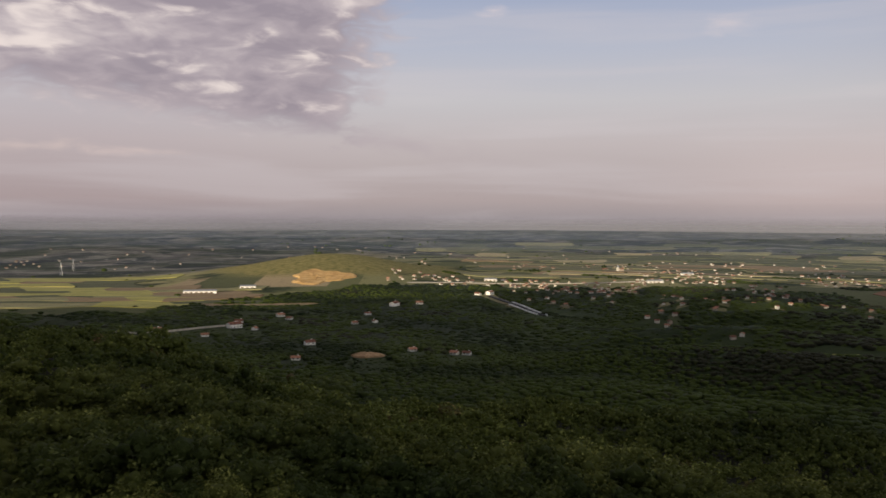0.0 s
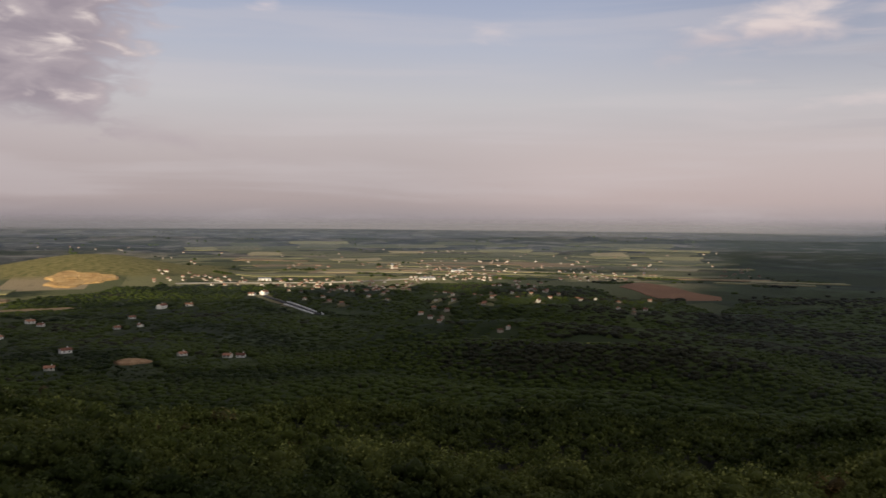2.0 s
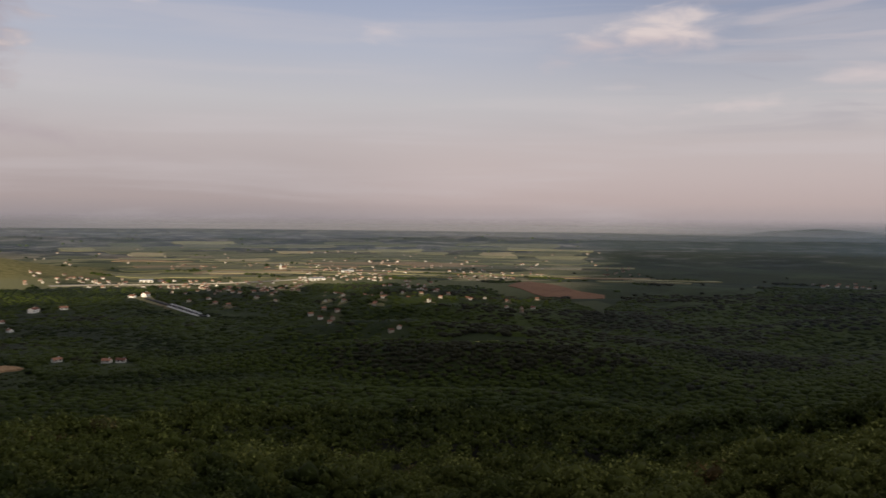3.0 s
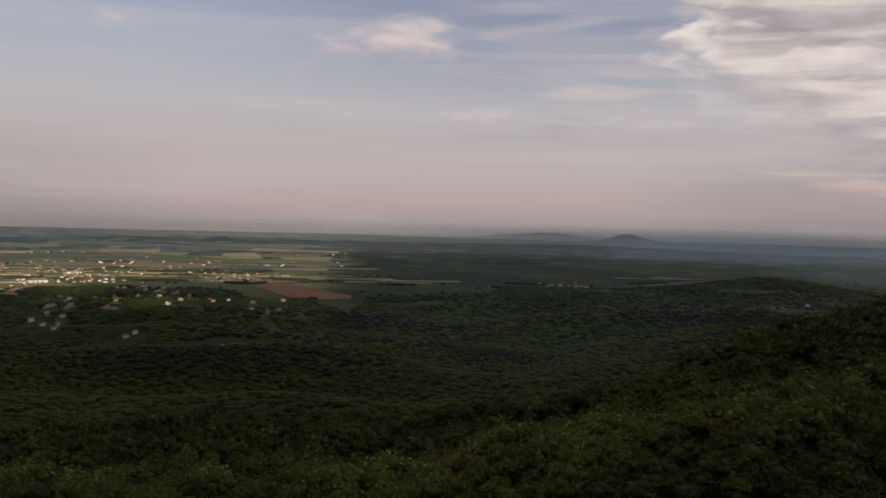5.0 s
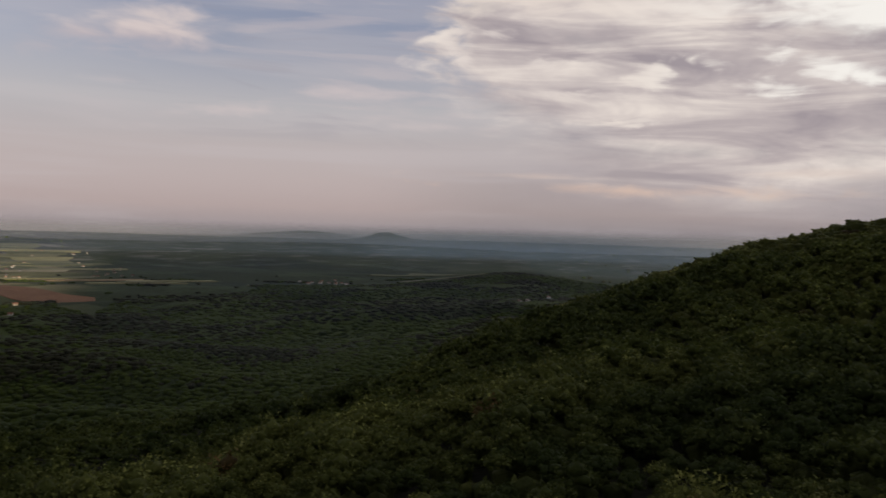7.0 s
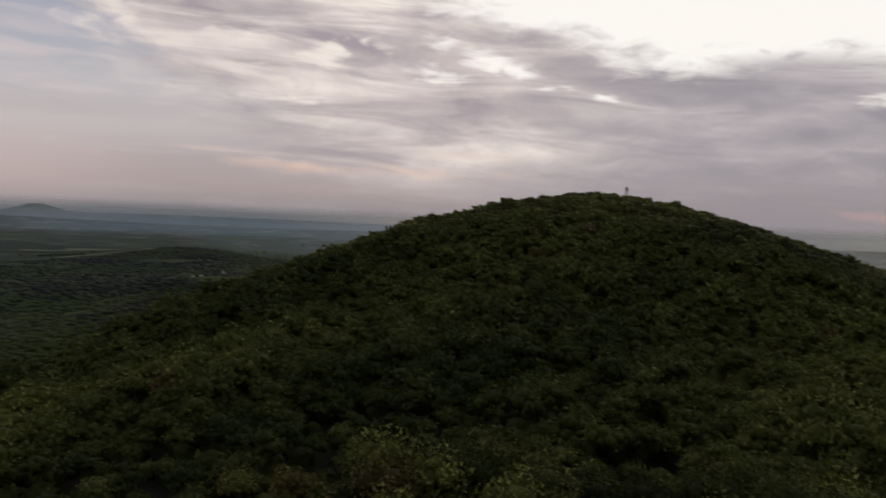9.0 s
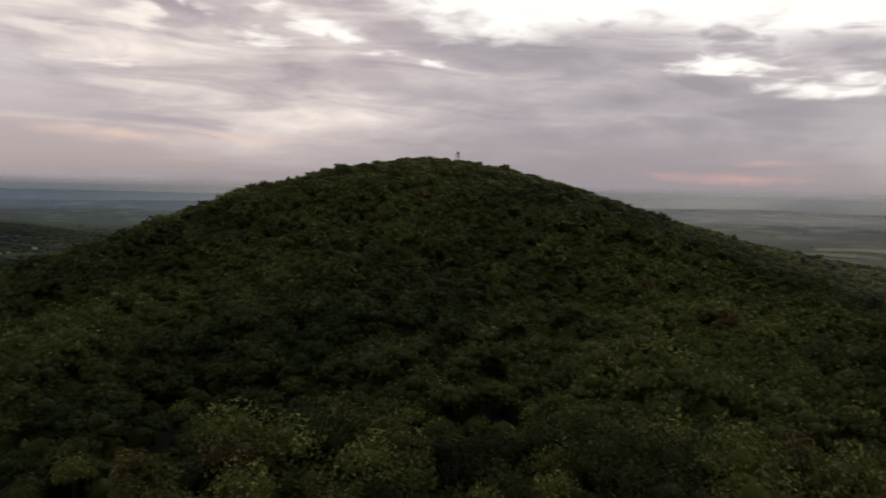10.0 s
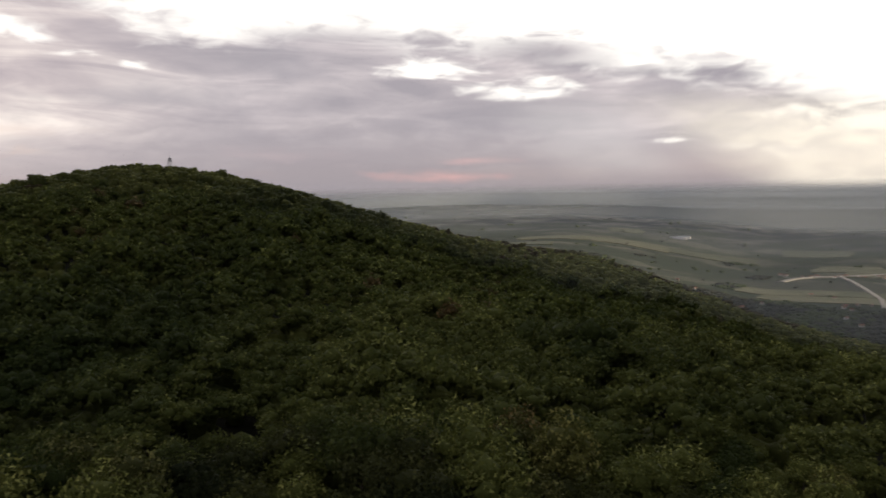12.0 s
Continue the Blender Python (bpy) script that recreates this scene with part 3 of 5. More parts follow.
def box(bm, x0, x1, y0, y1, z0, z1):
    v = [bm.verts.new(p) for p in ((x0, y0, z0), (x1, y0, z0), (x1, y1, z0), (x0, y1, z0), (x0, y0, z1), (x1, y0, z1), (x1, y1, z1), (x0, y1, z1))]
    for q in ((3, 2, 1, 0), (4, 5, 6, 7), (0, 1, 5, 4), (1, 2, 6, 5), (2, 3, 7, 6), (3, 0, 4, 7)):
        bm.faces.new([v[i] for i in q])
    return v


def bar_between(bm, a, b, ra, rb=None, sides=6):
    """A round bar that tapers from a to b."""
    a, b = Vector(a), Vector(b)
    rb = ra if rb is None else rb
    turn = (b - a).to_track_quat("Z", "Y").to_matrix()
    rings = []
    for p, r in ((a, ra), (b, rb)):
        rings.append([bm.verts.new(p + turn @ Vector((r * math.cos(t), r * math.sin(t), 0))) for t in (2 * math.pi * k / sides for k in range(sides))])
    for k in range(sides):
        j = (k + 1) % sides
        bm.faces.new((rings[0][k], rings[0][j], rings[1][j], rings[1][k]))
    bm.faces.new(rings[1])
    bm.faces.new(rings[0][::-1])


def ico(sub):
    bm = bmesh.new()
    bmesh.ops.create_icosphere(bm, subdivisions=sub, radius=1)
    v = np.array([p.co for p in bm.verts])
    f = np.array([[p.index for p in q.verts] for q in bm.faces])
    bm.free()
    return v, f


ICO0 = ico(1)

# ---------------------------------------------------------------- ground
rings = np.concatenate([[0.02], np.geomspace(25, 4960, 230)])
turns = np.radians(np.concatenate([np.arange(-40, 150, 0.7), np.arange(150, 320, 3.4)]))
gx, gy = np.outer(rings, np.sin(turns)), np.outer(rings, np.cos(turns))
gz = land(gx, gy)
nr, na = gx.shape
idx = np.arange(nr * na).reshape(nr, na)
quads = np.stack([idx[:-1], np.roll(idx, -1, 1)[:-1], np.roll(idx, -1, 1)[1:], idx[1:]], -1).reshape(-1, 4)[:, ::-1]
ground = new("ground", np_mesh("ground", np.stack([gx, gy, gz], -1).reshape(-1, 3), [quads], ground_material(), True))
tagged(ground, "rolling ground of leaf litter, rough grass and fields reaching the horizon", "ground", kind="structure")

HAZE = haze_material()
# rings round the viewpoint stand in for the haze
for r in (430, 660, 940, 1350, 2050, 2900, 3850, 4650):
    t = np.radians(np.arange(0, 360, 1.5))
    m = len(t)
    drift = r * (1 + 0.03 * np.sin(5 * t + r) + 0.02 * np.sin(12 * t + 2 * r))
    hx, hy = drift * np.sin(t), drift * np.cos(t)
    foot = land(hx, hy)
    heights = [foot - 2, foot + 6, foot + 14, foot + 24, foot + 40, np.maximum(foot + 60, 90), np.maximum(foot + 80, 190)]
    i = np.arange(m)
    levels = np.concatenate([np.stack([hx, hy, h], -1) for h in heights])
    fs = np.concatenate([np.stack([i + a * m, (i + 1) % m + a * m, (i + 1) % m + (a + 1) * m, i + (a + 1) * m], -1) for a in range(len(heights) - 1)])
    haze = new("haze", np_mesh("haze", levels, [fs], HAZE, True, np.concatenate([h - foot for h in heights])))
    tagged(haze, "see-through rings painted as thin grey-blue evening haze over the plain", "haze", "haze over the plain", "stuff")

# ---------------------------------------------------------------- fields, pit and roads
rng = np.random.default_rng(7)
clear_spots = []                 # (x, y, radius) kept free of trees
low_spots = []                   # (x, y, radius) with low growth only


def slab(name, corners, mat, high, label, category="field", group="fields on the plain", nu=10, nv=6, wavy=0.0):
    """A crop or track laid over the ground: a four-cornered sheet with sides, following the land."""
    c = np.array(corners, float)
    u, v = np.meshgrid(np.linspace(0, 1, nu), np.linspace(0, 1, nv))
    p = (1 - u)[..., None] * (1 - v)[..., None] * c[0] + u[..., None] * (1 - v)[..., None] * c[1] + u[..., None] * v[..., None] * c[2] + (1 - u)[..., None] * v[..., None] * c[3]
    if wavy:
        p = p + wavy * np.stack([np.sin(p[..., 1] / 23 + 1), np.sin(p[..., 0] / 19)], -1)
    z = land(p[..., 0], p[..., 1])
    top = np.concatenate([p.reshape(-1, 2), (z + high).reshape(-1, 1)], 1)
    low = np.concatenate([p.reshape(-1, 2), (z - 1.5).reshape(-1, 1)], 1)
    i = np.arange(nu * nv).reshape(nv, nu)
    f = [np.stack([i[:-1, :-1], i[:-1, 1:], i[1:, 1:], i[1:, :-1]], -1).reshape(-1, 4)]
    rim = np.concatenate([i[0, :], i[1:, -1], i[-1, -2::-1], i[-2:0:-1, 0]])
    nxt = np.roll(rim, -1)
    f.append(np.stack([nxt, rim, rim + nu * nv, nxt + nu * nv], -1))
    mid = top[:, :2].mean(0)
    ob = new(name, np_mesh(name, np.concatenate([top, low]) - (*mid, 0), [np.concatenate(f)], mat))
    ob.location = (*mid, 0)
    return tagged(ob, label, category, group)


CROP_LABEL = {"barley": "yellow barley field lit by low sun",  "young_wheat": "yellow-green young wheat field with soft edges", "pasture": "plain green pasture between hedges",
              "stubble": "pale straw-coloured stubble field", "bare_soil": "bare brown ploughed field", "meadow": "dull green meadow with paler grass"}


def field_belt(az0, az1, rows, width, crops, skip=0.0):
    """Rows of fields, one behind the other, each its own slab."""
    for d0, d1 in zip(rows, rows[1:]):
        a = az0 + rng.uniform(0, 2)
        while a < az1:
            w = math.degrees(width * rng.uniform(0.6, 1.5) / d0)
            if rng.random() > skip:
                j = rng.uniform(-0.16, 0.16, 4) * (d1 - d0)
                g = -math.degrees(2 / d0)
                kind = crops[rng.integers(len(crops))]
                for q in np.arange(0.15, 1, 0.175):
                    fx, fy = polar(a + w * q, (d0 + d1) / 2)
                    clear_spots.append((fx, fy, 0.42 * (d1 - d0)))
                cx, cy = polar(a + w / 2, (d0 + d1) / 2)
                if float(knoll(cx, cy, -7.2, 1850, 150, 135, 200, 190, 44)) > 2.0:
                    a += w
                    continue
                slab("field", [polar(a + g, d0 - 2 + j[0]), polar(a + w - g, d0 - 2 + j[1]), polar(a + w - g, d1 + 2 + j[2]), polar(a + g, d1 + 2 + j[3])],
                     CROPS[kind], 1.0 + 0.7 * rng.random(), CROP_LABEL[kind], nu=13, nv=5, wavy=8.0)
            a += w


field_belt(-32, -16, [1190, 1235, 1275, 1330, 1365, 1425, 1465, 1540, 1590, 1680, 1760, 1880], 120, ["barley", "barley", "young_wheat", "pasture", "barley", "bare_soil"], 0.08)
field_belt(1, 31, [1740, 1785, 1825, 1880, 1920, 1985, 2030, 2100, 2150, 2230, 2290, 2380, 2450, 2560, 2650, 2780, 2900], 150, ["young_wheat", "meadow", "pasture", "stubble", "meadow", "bare_soil"], 0.40)
field_belt(32, 37.5, [1660, 1685, 1715, 1745, 1785, 1820], 120, ["young_wheat", "pasture", "meadow"], 0.45)
field_belt(36, 60, [1560, 1600, 1750, 1790, 2050, 2110, 2350], 220, ["pasture", "pasture", "pasture", "meadow"], 0.72)
field_belt(-3, 31, [2400, 2450, 2520, 2580, 2680, 2760, 2900, 3000, 3150, 3300, 3500], 150, ["meadow", "pasture", "young_wheat", "pasture"], 0.66)
field_belt(113, 142, [1650, 1740, 1850, 1960, 2100, 2230, 2400, 2600], 130, ["pasture", "meadow", "pasture"], 0.78)
field_belt(129, 142, [1330, 1400, 1480, 1560, 1640], 150, ["pasture", "meadow"], 0.4)
slab("field", [(704, 1352), (782, 1404), (800, 1190), (722, 1068)], EARTH, 0.9, "long red-brown ploughed field beside the woods", nu=14, nv=10, wavy=4)
slab("field", [polar(-18.6, 1262), polar(-13.4, 1300), polar(-12.2, 1352), polar(-18.0, 1320)], CROPS["bare_soil"], 1.9, CROP_LABEL["bare_soil"], nu=12, nv=6, wavy=5)
slab("field", [(324, 722), (362, 708), (370, 726), (332, 746)], CROPS["barley"], 1.2, "small light green meadow among the trees", nu=8, nv=8)
for x, y in ((722, 1090), (745, 1150), (765, 1220), (755, 1300), (730, 1350), (346, 735), (344, 700), (370, 712), (330, 735), (338, 684), (324, 700), (352, 690)):
    clear_spots.append((x, y, 46 if x > 500 else 30))
for x, y in ((690, 1040), (700, 1120), (715, 1240), (705, 1310)):
    clear_spots.append((x, y, 40))


def sand_pit(cx, cy, rx, ry, name, label, steps, mat, mound=0.0):
    """An open cut in a slope: an uneven outline, terraces rising away from the floor."""
    k, m = 40, 9
    verts, faces = [], []
    for j in range(m):
        f = j / (m - 1)
        for i in range(k):
            t = 2 * math.pi * i / k
            w = 1 + (0.20 if rx > 40 else 0.30) * math.sin(3 * t + 1) + 0.09 * math.sin(7 * t) + 0.05 * math.sin(13 * t + 2)
            x, y = cx + rx * f * w * math.cos(t), cy + ry * f * w * math.sin(t)
            up = (y - cy) / ry
            z = float(land(x, y)) + (2.6 if rx > 40 else 0.7) - 4.0 * (j == m - 1) + steps * (math.floor(up * 4 + 0.7 * math.sin(x / 15)) / 4 - up) * (1 - f ** 4) + mound * (1 - f * f)
            verts.append((x - cx, y - cy, z))
    for j in range(m - 1):
        for i in range(k):
            faces.append((j * k + i, j * k + (i + 1) % k, (j + 1) * k + (i + 1) % k, (j + 1) * k + i))
    ob = new(name, np_mesh(name, np.array(verts), [np.array(faces)[:, ::-1]], mat))
    ob.location = (cx, cy, 0)
    clear_spots.append((cx, cy, max(rx, ry) + (8 if rx > 40 else 0)))
    clear_spots.append((cx, cy - ry, rx))
    return tagged(ob, label, "sand pit")


sand_pit(-222, 1532, 56, 74, "sand_pit", "ochre sand pit cut into the grassy hill", 5.0, SAND)
clear_spots += [(-229, 1830, 240), (-180, 1700, 130), (-300, 1660, 120), (-240, 1440, 90)]
sand_pit(-62, 712, 14.5, 9, "sand_heap", "low tan heap of bare sand in a clearing", 0.8, SOIL_HEAP, 3.6)
low_spots.append((-60, 695, 20))
low_spots += [(-58, 665, 22), (-55, 640, 22)]


def road(points, width, label, mat=None):
    """A track of pale gravel, with its verge and the side towards the camera kept clear."""
    pts = [Vector((*p, 0)) for p in points]
    left, right, out = [], [], []
    dense = []
    for a, b in zip(pts, pts[1:]):
        k = max(2, int((b - a).length / 18))
        dense += [a.lerp(b, i / k) for i in range(k)]
    dense.append(pts[-1])
    for i, p in enumerate(dense):
        t = (dense[min(i + 1, len(dense) - 1)] - dense[max(i - 1, 0)]).normalized()
        s = Vector((t.y, -t.x, 0)) * width / 2
        for q, lift in ((p - s * 1.1, -1.0), (p - s, 1.9), (p + s, 1.9), (p + s * 1.1, -1.0)):
            out.append((q.x, q.y, float(land(q.x, q.y)) + lift))
        clear_spots.append((p.x, p.y, width + 7))
        q = p * (1 - 14 / p.length)
        clear_spots.append((q.x, q.y, width + 6))
        for f in (30, 50):
            q = p * (1 - f / p.length)
            low_spots.append((q.x, q.y, 16))
    i = np.arange(len(dense) - 1) * 4
    f = np.concatenate([np.stack([i + a, i + a + 1, i + a + 5, i + a + 4], -1) for a in range(3)])
    return tagged(new("road", np_mesh("road", np.array(out), [f[:, ::-1]], mat or ROAD)), label, "road", kind="structure")


road([(78, 1310), (100, 1215), (122, 1120), (134, 1068)], 4.5, "dark straight road through the woods", ASPHALT)


def parapet(a, b, off):
    """A low limewashed wall along a road, in lengths with small gaps between them."""
    a, b = Vector((*a, 0)), Vector((*b, 0))
    t = (b - a).normalized()
    side = Vector((t.y, -t.x, 0)) * off
    count = int((b - a).length / 12)
    bm = bmesh.new()
    for k in range(count):
        p, q = a.lerp(b, k / count) + side, a.lerp(b, (k + 0.94) / count) + side
        w = Vector((t.y, -t.x, 0)) * 0.45
        ring = []
        for c in (p, q):
            z = float(land(c.x, c.y))
            ring.append([bm.verts.new((c + w * u).to_tuple()[:2] + (z + h,)) for u, h in ((-1, 0.5), (1, 0.5), (0.8, 2.2), (-0.8, 2.2))])
        for i in range(4):
            j = (i + 1) % 4
            bm.faces.new((ring[0][i], ring[0][j], ring[1][j], ring[1][i]))
        bm.faces.new(ring[0][::-1])
        bm.faces.new(ring[1])
    bmesh.ops.recalc_face_normals(bm, faces=bm.faces)
    return tagged(part("parapet", bm, LIMEWASH), "low limewashed wall along the road in the woods", "wall", kind="structure")


parapet((100, 1215), (134, 1068), -5.6)
parapet((104, 1190), (132, 1076), 5.2)
road([(-330, 838), (-296, 838), (-262, 905), (-240, 940)], 2.2, "narrow pale road between trees")
road([(-60, 1500), (40, 1560), (150, 1590), (300, 1610), (420, 1640)], 5, "village road lined with houses")
road([(1215, -1080), (1247, -1138), (1252, -1190), (1238, -1240), (1226, -1290), (1226, -1345), (1230, -1400)], 12, "pale road past a row of houses")
road([(1232, -1236), (1154, -1185), (1045, -1103), (940, -1021), (867, -949)], 7, "pale side road down to the fields")


# ---------------------------------------------------------------- houses
def house(long, deep, high, pitch, storeys, detail=True, render_coat=None):
    """A gabled house: walls, tiled roof, chimney, windows with frames, a door."""
    top = new("house")
    bm = bmesh.new()
    v = box(bm, -long / 2, long / 2, -deep / 2, deep / 2, -2.5, high)
    g = [bm.verts.new((s * long / 2, 0, high + pitch)) for s in (-1, 1)]
    bm.faces.new((v[7], v[4], g[0]))
    bm.faces.new((v[5], v[6], g[1]))
    part("wall", bm, render_coat or PLASTER, top)
    bm = bmesh.new()
    o, e = 0.5, 0.45
    slope = pitch / (deep / 2)
    for s in (-1, 1):
        a = [Vector((-long / 2 - e, s * (deep / 2 + o), high - slope * o)), Vector((long / 2 + e, s * (deep / 2 + o), high - slope * o)),
             Vector((long / 2 + e, 0, high + pitch)), Vector((-long / 2 - e, 0, high + pitch))]
        low = [bm.verts.new(p + Vector((0, 0, 0.02))) for p in a]
        up = [bm.verts.new(p + Vector((0, 0, 0.28))) for p in a]
        for q in ((0, 1, 2, 3),):
            bm.faces.new([up[i] for i in q])
            bm.faces.new([low[i] for i in q][::-1])
        for i in range(4):
            j = (i + 1) % 4
            bm.faces.new((low[i], low[j], up[j], up[i]))
    bmesh.ops.recalc_face_normals(bm, faces=bm.faces)
    roof = part("roof", bm, ROOF, top, "red clay tile roof")
    if detail:
        bm = bmesh.new()
        box(bm, long * 0.2, long * 0.2 + 0.7, 0.5, 1.2, high + pitch * 0.4, high + pitch + 1.0)
        part("chimney", bm, PLASTER, roof)
        for k in range(storeys):
            for i in range(max(2, int(long / 3.4))):
                x = -long / 2 + (i + 0.5) * long / max(2, int(long / 3.4))
                for s in (-1, 1):
                    bm = bmesh.new()
                    box(bm, x - 0.6, x + 0.6, s * deep / 2 - 0.06, s * deep / 2 + 0.06, 1.0 + 2.9 * k, 2.4 + 2.9 * k)
                    w = part("window", bm, GLASS, top, "dark window pane")
                    bm = bmesh.new()
                    box(bm, x - 0.75, x + 0.75, s * (deep / 2 + 0.1) - 0.1, s * (deep / 2 + 0.1) + 0.1, 0.85 + 2.9 * k, 1.0 + 2.9 * k)
                    part("sill", bm, PLASTER, w)
        bm = bmesh.new()
        box(bm, long / 2 - 0.05, long / 2 + 0.06, -0.5, 0.5, 0.0, 2.1)
        part("door", bm, TIMBER, top, "brown wooden door")
    return top


def stand(ob, x, y, turn, sink=0.0):
    ob.matrix_basis = pose(x, y, float(land(x, y)) - sink, 0, 0, turn)


LABELS = {"villa": "white-walled house with a red tile roof in a clearing", "pink": "large house with red roofs among dark trees",
          "cottage": "small pale cottage with a clay tile roof", "hamlet": "pale village house with a red roof beside the fields"}
KINDS = {"villa": house(9.6, 6.0, 2.9, 1.7, 1), "pink": house(15.0, 8.0, 4.4, 2.2, 2), "cottage": house(7.2, 4.8, 2.3, 1.3, 1),
         "hamlet": house(5.2, 4.2, 2.4, 1.2, 1, False, OCHRE)}
used = set()


def settle(kind, x, y, turn, group, glade=14):
    if kind in used:
        ob = copy_thing(KINDS[kind], pose(0, 0, 0))
    else:
        ob = KINDS[kind]
        used.add(kind)
    tagged(ob, LABELS[kind], "house", group)
    stand(ob, x, y, turn)
    clear_spots.append((x, y, glade))
    # towards the camera the trees are cleared or kept low, so the house shows
    d = math.hypot(x, y)
    k = 1 - glade * 1.2 / d
    clear_spots.append((x * k, y * k, glade))
    for f in (25, 45, 65):
        low_spots.append((x * (1 - f / d), y * (1 - f / d), glade * 1.5))
    return ob


VILLAS = [(-203, 1053, "villa"), (-186, 1023, "cottage"), (-295, 862, "villa"), (-237, 836, "cottage"), (-229, 924, "pink"), (-236, 972, "villa"),
          (-203, 909, "cottage"), (-124, 793, "villa"), (-118, 683, "cottage"), (-94, 1080, "cottage"), (-101, 983, "cottage"), (-78, 1000, "cottage"),
          (-65, 1179, "pink"), (-30, 1198, "villa"), (-24, 754, "cottage"), (14, 731, "cottage"), (25, 729, "cottage"), (60, 1332, "villa"), (80, 1346, "pink")]
HILLSIDE = [(163, 1196, "hamlet"), (176, 1160, "hamlet"), (235, 900, "pink"), (254, 966, "hamlet"), (268, 962, "hamlet"), (294, 890, "hamlet"), (302, 896, "hamlet"),
            (292, 821, "hamlet"), (303, 826, "hamlet"), (357, 1325, "hamlet"), (368, 1290, "hamlet"), (412, 1300, "hamlet"), (430, 1302, "hamlet"),
            (451, 1084, "hamlet"), (462, 1092, "hamlet"), (320, 1150, "hamlet"), (345, 1180, "hamlet"), (252, 1262, "hamlet"), (560, 1290, "hamlet"),
            (262, 952, "hamlet"), (247, 985, "hamlet"), (280, 985, "hamlet"), (312, 905, "hamlet"), (330, 912, "hamlet"), (270, 1010, "hamlet"), (372, 1120, "hamlet"), (395, 1150, "hamlet")]
for x, y, kind in VILLAS + HILLSIDE:
    settle(kind, x, y, rng.choice([0, 0, 0, 90]) - math.degrees(math.atan2(x, y)) + rng.uniform(-30, 30), "houses on the wooded slope", 13 if kind == "pink" else 9)
RIDGE = [(1186, 627, "cottage"), (1204, 622, "cottage"), (1267, 615, "cottage"), (1065, 658, "cottage"), (1081, 661, "cottage")]
for x, y, kind in RIDGE:
    settle(kind, x, y, 60 + rng.uniform(-20, 20), "farmhouses below the wooded ridge", 11)


def hamlet(count, az0, az1, d0, d1, group, glade=7):
    for _ in range(count):
        a, d = rng.uniform(az0, az1), rng.uniform(d0, d1)
        x, y = polar(a, d)
        settle("hamlet", x, y, rng.uniform(0, 180), group, glade)


def far_hamlet(count, az0, az1, d0, d1, label):
    """Houses too far off to tell apart: gabled boxes with eaves, all in one mesh."""
    wv, wf, rv, rf = [], [], [], []
    for _ in range(count):
        a, d = rng.uniform(az0, az1), rng.uniform(d0, d1)
        x, y = polar(a, d)
        t, l, w, h = rng.uniform(0, 3.14), rng.uniform(1.9, 3.4), rng.uniform(1.6, 2.2), rng.uniform(2.0, 3.0)
        c, s = math.cos(t), math.sin(t)
        z = float(land(x, y))
        put = lambda p: (x + p[0] * c - p[1] * s, y + p[0] * s + p[1] * c, z + p[2])
        k = len(wv)
        wv += [put(p) for p in ((-l, -w, -2), (l, -w, -2), (l, w, -2), (-l, w, -2), (-l, -w, h), (l, -w, h), (l, w, h), (-l, w, h), (-l, 0, h + 1.4), (l, 0, h + 1.4))]
        wf += [(k, k + 1, k + 5, k + 4), (k + 1, k + 2, k + 6, k + 5), (k + 2, k + 3, k + 7, k + 6), (k + 3, k, k + 4, k + 7), (k + 5, k + 6, k + 9, k + 9), (k + 7, k + 4, k + 8, k + 8)]
        k = len(rv)
        e, o = l + 0.4, w + 0.4
        rv += [put(p) for p in ((-e, -o, h - 0.1), (e, -o, h - 0.1), (e, 0, h + 1.6), (-e, 0, h + 1.6), (-e, o, h - 0.1), (e, o, h - 0.1))]
        rf += [(k, k + 1, k + 2, k + 3), (k + 3, k + 2, k + 5, k + 4)]
        clear_spots.append((x, y, 7))
        q = 1 - 10 / d
        clear_spots.append((x * q, y * q, 7))
    walls = [tuple(dict.fromkeys(f)) for f in wf]
    quads, gables = np.array([f for f in walls if len(f) == 4]), np.array([f for f in walls if len(f) == 3])
    ob = new("far_hamlet", np_mesh("far_hamlet", np.array(wv + rv), [quads, gables, np.array(rf) + len(wv)], [OCHRE, OCHRE, ROOF], (False, False, False)))
    tagged(ob, label, "houses", kind="stuff")


TOWN = "houses of the village on the plain"
hamlet(26, 6, 22, 1180, 1480, "houses scattered through the woods", 8)
hamlet(26, 17, 31, 1060, 1420, "houses scattered through the woods", 8)
far_hamlet(80, -26, 34, 2050, 3100, "scattered pale houses with red roofs far over the plain")
hamlet(84, -4, 14, 1500, 1680, TOWN)
hamlet(38, 5, 14, 1400, 1560, TOWN)
hamlet(56, 13, 19.5, 1640, 1960, TOWN)
hamlet(18, 19, 23, 1430, 1620, TOWN)
hamlet(22, 23.5, 28, 1640, 1860, TOWN)
far_hamlet(14, 5, 8, 1950, 2120, "small cluster of pale houses between fields")
far_hamlet(60, 14, 30, 1900, 2450, "many small pale houses strewn over the sunlit fields")
far_hamlet(22, 9, 17, 1950, 2300, "pale houses of a village behind the church")
far_hamlet(12, 34, 36.5, 1950, 2300, "few pale houses at the edge of the sunlit fields")
hamlet(12, 47, 50.5, 1700, 1880, "houses of a hamlet in the valley")
far_hamlet(12, -28, -22, 2300, 2700, "distant pale hamlet in the shade")
hamlet(22, 131.5, 138.5, 1725, 1790, "row of houses along the road")
hamlet(12, 125, 137, 1080, 1420, "cottages at the foot of the hill", 7)
hamlet(5, 128, 137, 1250, 1450, "row of houses along the road", 9)


